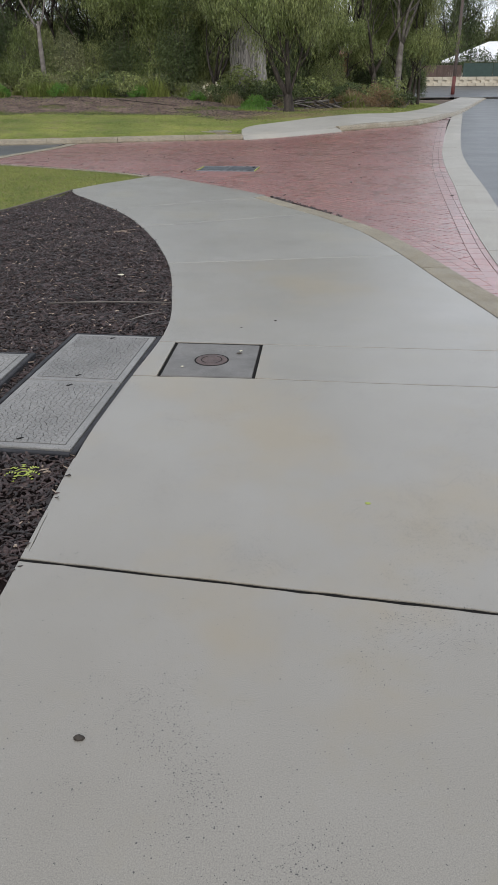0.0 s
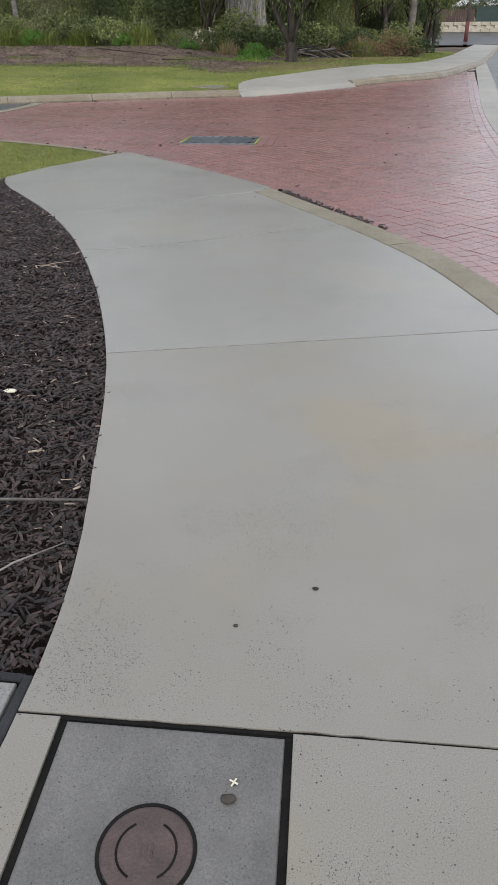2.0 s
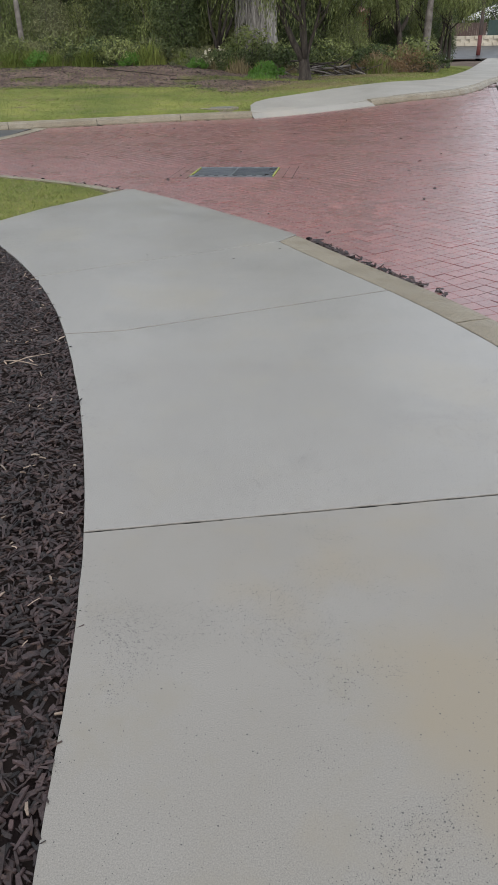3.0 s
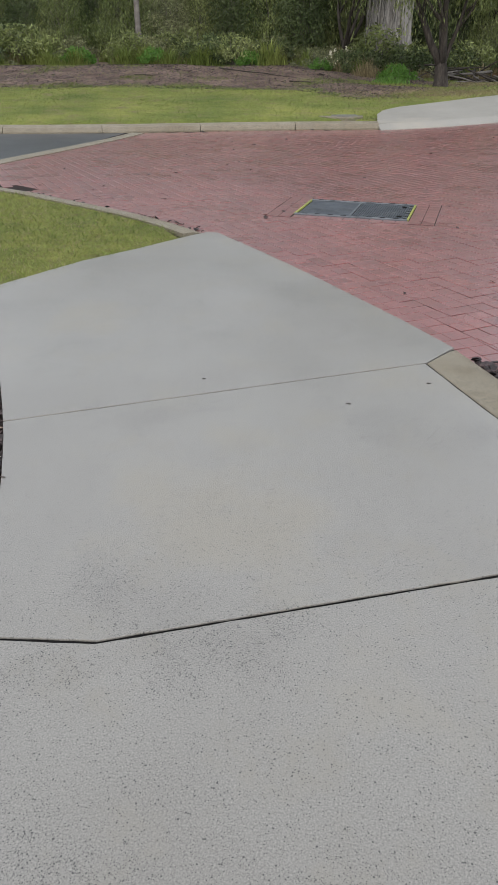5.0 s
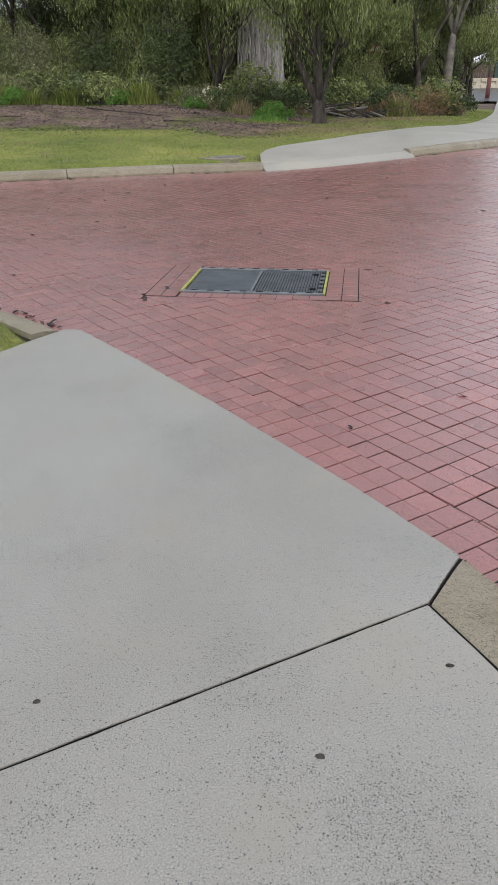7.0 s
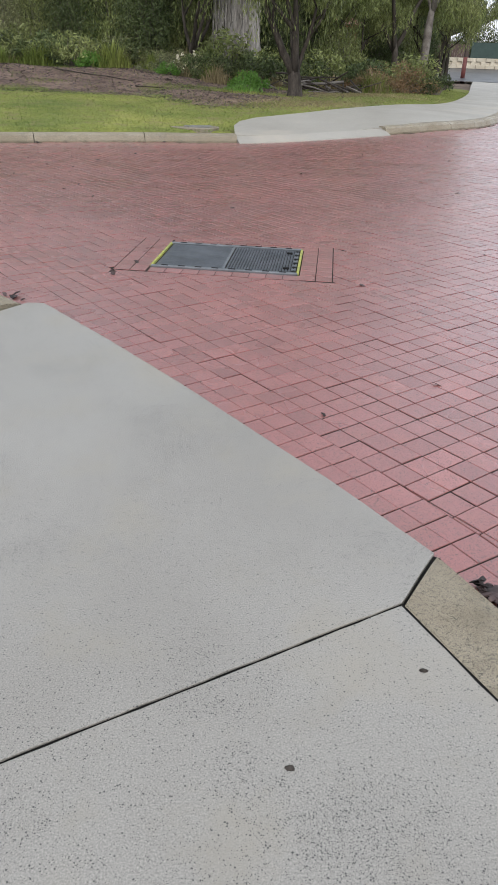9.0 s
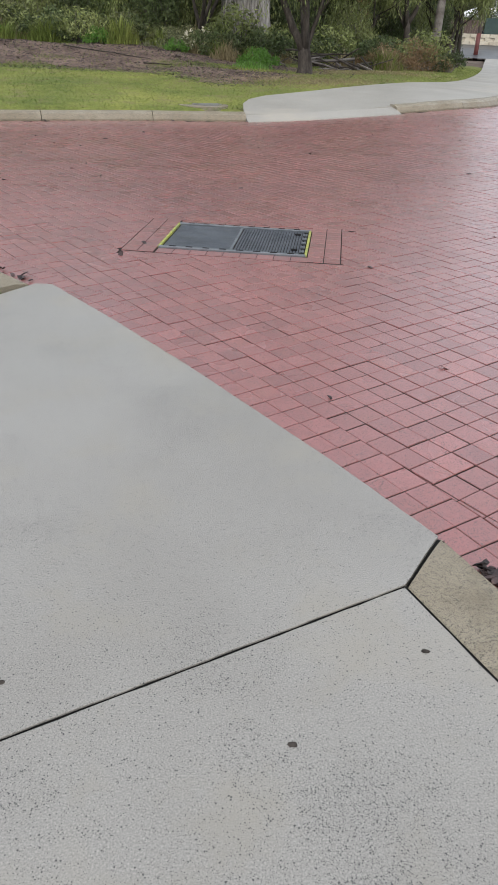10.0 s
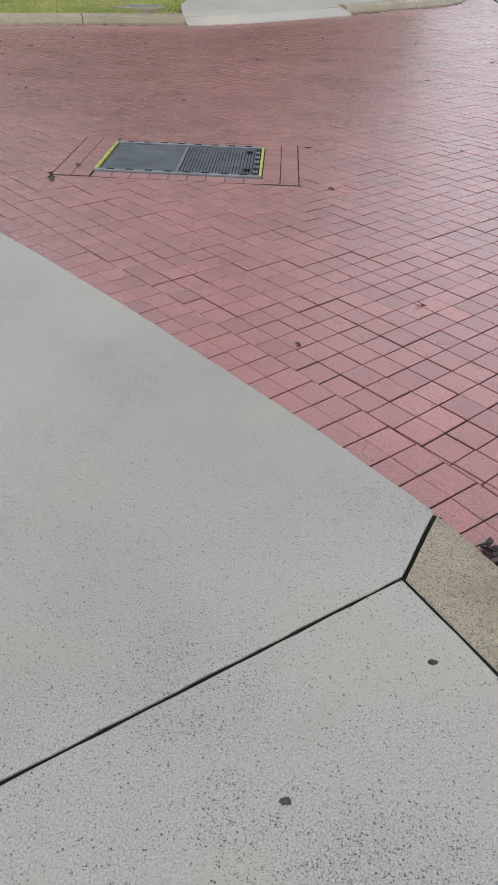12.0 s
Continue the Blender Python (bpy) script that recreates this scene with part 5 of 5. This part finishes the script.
for k in range(24):
    b = Builder()
    b.box(pose(0.015 + 0.0213 * k, 0, -0.012), 0.0165, GD - 0.05, 0.035, 0.003)
    part("bar", b, PLATE, grate)
b = Builder()
b.box(pose(-0.012, 0, -0.006), 0.02, GD - 0.05, 0.03, 0.003)
part("divider", b, STEEL, grate)
for k in range(11):
    b = Builder()
    b.box(pose(GW / 2 - 0.032, -GD / 2 + 0.06 + 0.061 * k, 0.005), 0.034, 0.022, 0.006, 0.002)
    part("end_slot", b, STEEL if k % 2 else BLACK, grate)
for y in (-GD / 2, GD / 2):
    for k in range(8):
        b = Builder()
        b.box(pose(-GW / 2 + 0.1 + 0.122 * k, y, 0.0155), 0.05, 0.022, 0.003, 0.001)
        part("rail_slot", b, BLACK, grate)
for y in (-0.23, 0.23):
    b = Builder()
    b.box(pose(0.44, y, 0.008), 0.045, 0.03, 0.012, 0.003)
    part("latch", b, BLACK, grate)

# ---------- brick pieces ----------
ANG = radians(36.5)
U, V = Vector((math.cos(ANG), math.sin(ANG))), Vector((-math.sin(ANG), math.cos(ANG)))
BL, BW, GAPW = 0.232, 0.116, 0.0056
near_edge = resample(list(reversed(NEAR_KERB[:6])) + RAMP[1:] , 0.2)
edge_right = resample([tuple(p) for p in offset(list(KERB_IN), -0.265)][:8], 0.2)
low_edge = near_edge + edge_right[1:]
band_edge = offset([p for p in PAVE_RIGHT if 3.0 < p[1] < 30], 0.0)
far_edge = [p for p in FAR_LINE if -7 < p[0] < 9.5]


def brick_mesh(poly, z, groove=None):
    """A paver with chamfered rim; groove: the line, point and direction, of the dummy joint across its middle."""
    bl = Builder()
    parts_ = [poly]
    mid = z - pave_z(sum(p[0] for p in poly) / len(poly), sum(p[1] for p in poly) / len(poly))
    slope = lambda x, y: pave_z(x, y) + mid
    if groove:
        (gx_, gy_), (dx, dy) = groove
        parts_ = [clip(poly, gx_ - dy * 0.0021, gy_ + dx * 0.0021, -dy, dx), clip(poly, gx_ + dy * 0.0021, gy_ - dx * 0.0021, dy, -dx)]
    for q in parts_:
        q = tidy(q, 0.003)
        if len(q) < 3 or abs(area(q)) < 0.00008:
            continue
        t = inset(q, 0.0018)
        n = len(q)
        bl.add([(x, y, slope(x, y) - 0.02) for x, y in q] + [(x, y, slope(x, y) - 0.0022) for x, y in q] + [(x, y, slope(x, y)) for x, y in t],
               [(i, (i + 1) % n, n + (i + 1) % n, n + i) for i in range(n)] + [(n + i, n + (i + 1) % n, 2 * n + (i + 1) % n, 2 * n + i) for i in range(n)] + [tuple(2 * n + i for i in range(n))])
    return bl


def in_field(x, y):
    """Distance inside the brick field from its three kinds of edge."""
    return nearest(low_edge, x, y), nearest(band_edge, x, y), nearest(far_edge, x, y)


rest = Builder()
count_near = 0
bricks = random.Random(3)
O = Vector((-0.08, 10.53))
GINV = GR.inverted()
for i in range(-130, 160):
    for j in range(-120, 150):
        # 90 degree herringbone on a square lattice of half bricks
        k = (i - j) % 4
        if k == 0:
            lo, size = (i, j), (2, 1)
        elif k == 3:
            lo, size = (i, j), (1, 2)
        else:
            continue
        c = O + U * ((lo[0] + size[0] / 2) * BW) + V * ((lo[1] + size[1] / 2) * BW)
        if not (-6.0 < c.x < 9.0 and 3.5 < c.y < 34.5):
            continue
        if c.x < -5.45 - 0.06 * (20 - c.y):
            continue
        c = c + Vector((bricks.uniform(-0.0012, 0.0012), bricks.uniform(-0.0012, 0.0012)))
        hx, hy = size[0] * BW / 2 - GAPW / 2, size[1] * BW / 2 - GAPW / 2
        poly = [tuple(c + U * a + V * e) for a, e in ((-hx, -hy), (hx, -hy), (hx, hy), (-hx, hy))]
        g = GINV @ Vector((c.x, c.y, 0))
        if abs(g.x) < GW / 2 + 0.36 and abs(g.y) < GD / 2 + 0.26:
            inner = [GINV @ Vector((*p, 0)) for p in poly]
            if all(abs(p.x) < GW / 2 + 0.24 and abs(p.y) < GD / 2 + 0.14 for p in inner):
                continue
            # cut by the frame of bricks round the grate, on the side the brick lies
            sx, sy = abs(g.x) - GW / 2 - 0.26, abs(g.y) - GD / 2 - 0.145
            n2 = Vector((math.copysign(1, g.x), 0, 0)) if sx > sy else Vector((0, math.copysign(1, g.y), 0))
            pt = GR @ Vector((math.copysign(GW / 2 + 0.254, g.x), math.copysign(GD / 2 + 0.15, g.y), 0))
            n2 = GR.to_3x3() @ n2
            poly = clip(poly, pt.x, pt.y, n2.x, n2.y)
        dl, al, el = nearest(low_edge, c.x, c.y)
        if dl > 0.05:
            continue
        if dl > -0.5:
            nx, ny = -el[1], el[0]
            poly = clip(poly, al[0] + nx * 0.235, al[1] + ny * 0.235, nx, ny)
        dr, ar, er = nearest(band_edge, c.x, c.y)
        if dr < 0.0:
            continue
        if dr < 0.7:
            nx, ny = er[1], -er[0]
            poly = clip(poly, ar[0] + nx * 0.252, ar[1] + ny * 0.252, nx, ny)
        df = nearest(far_edge, c.x, c.y)[0]
        if df < 0.02:
            continue
        if len(poly) < 3 or abs(area(poly)) < 0.0001:
            continue
        z = pave_z(c.x, c.y) + bricks.uniform(-0.002, 0.002)
        along = V if size[0] == 2 else U
        bm_ = brick_mesh(poly, z, ((c.x, c.y), (along.x, along.y)))
        if not bm_.v:
            continue
        if count_near < 230 and -0.9 < c.x < 1.6 and 9.6 < c.y < 11.9:
            part("brick", bm_, RED, brick_area)
            count_near += 1
        else:
            rest.add(bm_.v, bm_.f)


def course(line, o0, o1, width, z_lift=0.0, take=None):
    """A row of pavers set crosswise along a line, between two offsets to its right."""
    global count_near
    a = resample(line, width)
    p0, p1 = offset(a, o0), offset(a, o1)
    for k in range(len(a) - 1):
        e = (Vector(a[k + 1]) - Vector(a[k])).normalized() * (GAPW / 2)
        poly = [tuple(Vector(p0[k]) + e), tuple(Vector(p0[k + 1]) - e), tuple(Vector(p1[k + 1]) - e), tuple(Vector(p1[k]) + e)]
        c = sum((Vector(p) for p in poly), Vector((0, 0))) / 4
        b_ = brick_mesh(tidy(poly), pave_z(c.x, c.y) + z_lift + bricks.uniform(-0.001, 0.001))
        if count_near < 300 and -0.9 < c.x < 1.6 and 9.0 < c.y < 11.9:
            part("brick", b_, RED, brick_area)
            count_near += 1
        else:
            rest.add(b_.v, b_.f)


course(low_edge, -0.232, -0.118, BW)
course(low_edge, -0.116, -0.004, BW)
course(band_edge, 0.003, 0.125, BW * 2)
course(band_edge, 0.129, 0.248, BW * 2)
for x in (-1, 1):
    for k in range(8):
        q = []
        for col in range(2):
            x0 = x * (GW / 2 + 0.014 + 0.118 * col)
            cx = x0 + x * 0.058
            cy = -GD / 2 - 0.115 + 0.058 + k * 0.1295
            poly = [tuple((GR @ Vector((cx + a * 0.056, cy + e * 0.0625, 0))).xy) for a, e in ((-1, -1), (1, -1), (1, 1), (-1, 1))]
            b_ = brick_mesh(tidy(poly), pave_z(-0.5, 13.9))
            rest.add(b_.v, b_.f)
for y in (-1, 1):
    for k in range(9):
        cx = -GW / 2 + 0.06 + k * 0.12
        cy = y * (GD / 2 + 0.018 + 0.058)
        poly = [tuple((GR @ Vector((cx + a * 0.058, cy + e * 0.056, 0))).xy) for a, e in ((-1, -1), (1, -1), (1, 1), (-1, 1))]
        b_ = brick_mesh(tidy(poly), pave_z(-0.5, 13.9))
        rest.add(b_.v, b_.f)
far_bricks = part("brick_field", rest, RED, brick_area)
tagged(far_bricks, "wet red clay pavers in herringbone", kind="stuff")

# wet leaves caught along the kerb
debris = []
dr_ = random.Random(15)
for k in range(260):
    f = 0.3 * dr_.random() ** 2.0
    i = min(int(f * 22), len(kerb_in) - 2)
    a, b = Vector(kerb_in[i]), Vector(kerb_in[i + 1])
    e = (b - a).normalized()
    p = a.lerp(b, dr_.random()) + Vector((-e.y, e.x)) * (0.272 + abs(dr_.gauss(0, 0.028)))
    debris.append((p.x, p.y, pave_z(p.x, p.y) + 0.004 + dr_.random() * 0.016))
for line, sgn in ((offset(kerb_in, -0.3), 1), (offset(resample(NEAR_KERB[:6], 0.2), 0.02), 1), (offset(FAR_LINE, 0.03), 1)):
    for p in line:
        if not (-7 < p[0] < 6):
            continue
        for _ in range(dr_.choice((0, 1, 3, 9)) if p[1] > 9.6 else 0):
            x, y = p[0] + dr_.gauss(0, 0.09), p[1] + dr_.gauss(0, 0.09)
            d = nearest(line, x, y)[0]
            if abs(d) < 0.05:
                debris.append((x, y, pave_z(x, y) + 0.006 + dr_.random() * 0.012))
tagged(part("wet_leaves", chips(debris, 0.045, 0.017, 16), CHIP), "dark wet leaves caught along the kerbs", "leaf litter", kind="stuff")

# loose leaves on the bricks
fall = [(x, y, pave_z(x, y) + 0.005) for x, y in ((dr_.uniform(-4.5, 4.2), dr_.uniform(9.5, 22)) for _ in range(70)) if nearest(low_edge, x, y)[0] < -0.1 and nearest(band_edge, x, y)[0] > 0.1]
tagged(part("fallen_leaves", chips(fall, 0.05, 0.022, 17), CHIP), "small dark leaves fallen on the bricks", "leaf litter", kind="stuff")

# small loose things
sprout = thing("fern_sprout", "small yellow-green fern sprout in the mulch", "plant", at=Matrix.Translation((-0.716, 2.223, -0.02)) @ Matrix.Scale(0.62, 4))
sr = random.Random(4)
for k in range(7):
    a = k * 0.9 + sr.uniform(-0.2, 0.2)
    b = Builder()
    for q in range(6):
        f = 0.02 + 0.016 * q
        c = Vector((math.cos(a) * f, math.sin(a) * f, 0.03 + 0.02 * math.sin(q * 0.6)))
        for sgn in (-1, 1):
            side = Vector((-math.sin(a), math.cos(a), 0.1)) * sgn * (0.026 - 0.003 * q)
            b.add([c, c + side + Vector((math.cos(a), math.sin(a), 0)) * 0.012, c + Vector((math.cos(a), math.sin(a), 0)) * 0.014], [(0, 1, 2)])
    part("frond", b, FROND, sprout)


def stone(x, y, size, mat, label, name="stone", flat=0.5, seed=1):
    r = random.Random(seed)
    b = Builder()
    rings = []
    for lv, rad in ((0, 0.85), (0.4, 1.0), (0.8, 0.75), (1.0, 0.3)):
        rings.append([(x + size * rad * r.uniform(0.8, 1.15) * math.cos(k * math.tau / 8), y + size * rad * 0.7 * r.uniform(0.8, 1.15) * math.sin(k * math.tau / 8), size * flat * lv) for k in range(8)])
    b.add([p for q in rings for p in q], [(8 * k + i, 8 * k + (i + 1) % 8, 8 * k + 8 + (i + 1) % 8, 8 * k + 8 + i) for k in range(3) for i in range(8)] + [tuple(24 + i for i in range(8))])
    return tagged(part(name, b, mat, smooth=True), label, name)


stone(-0.185, 0.954, 0.014, BARK, "small dark pebble on the footpath", "pebble", seed=2)
stone(0.085, 3.64, 0.017, BARK, "small dark fallen leaf on the pit lid", "leaf", 0.25, seed=3)
stone(0.041, 9.657, 0.011, BARK, "small grey leaf stuck to the footpath", "leaf", 0.15, seed=4)
stone(-0.306, 9.375, 0.012, BARK, "small grey spot of debris on concrete", "leaf", 0.1, seed=5)
stone(0.62, 2.02, 0.012, FROND, "yellow-green fallen leaf on the footpath", "leaf", 0.2, seed=6)
stone(0.295, 4.265, 0.010, BARK, "small dark seed on the footpath", "seed", 0.5, seed=7)
stone(0.081, 4.121, 0.008, BARK, "small dark seed on the footpath", "seed", 0.5, seed=8)
stone(-0.981, 9.519, 0.011, BARK, "small grey spot of debris on concrete", "leaf", 0.12, seed=9)
stone(-0.945, 5.50, 0.03, FLOWER, "white scrap lying on the dark mulch", "scrap", 0.3, seed=10)
for x, y, a in ((-0.215, 3.42, 20), (0.095, 3.675, 60)):
    petal = Builder()
    for turn in (0, 90):
        petal.box(pose(x, y, 0.0025 + 0.0012 * (turn > 0), 0, 0, a + turn), 0.02, 0.0035, 0.002, 0.0006)
    tagged(part("fallen_flower", petal, FLOWER), "tiny white fallen flower on the pit lid", "flower", "fallen flowers")
for k, (x, y, a, ln) in enumerate(((-0.86, 4.665, 0.04, 0.86), (-0.55, 4.36, 0.75, 0.28), (-1.25, 7.42, 0.7, 0.22), (-1.28, 7.36, -0.3, 0.2), (-0.9, 2.2, 1.1, 0.18))):
    b = Builder()
    d = Vector((math.cos(a), math.sin(a), 0))
    c = Vector((x, y, 0.004))
    b.tube([c - d * ln / 2, c - d * ln * 0.1 + Vector((0, 0.012, 0.006)), c + d * ln / 2], [0.006, 0.0065, 0.004] if k == 0 else [0.003, 0.0035, 0.002], 6)
    tagged(part("twig", b, PALE_CHIP if k in (2, 3) else DEADWOOD, smooth=True), "pale split twig lying on the mulch" if k in (2, 3) else "thin grey twig lying on the mulch", "twig", "twigs on the mulch")
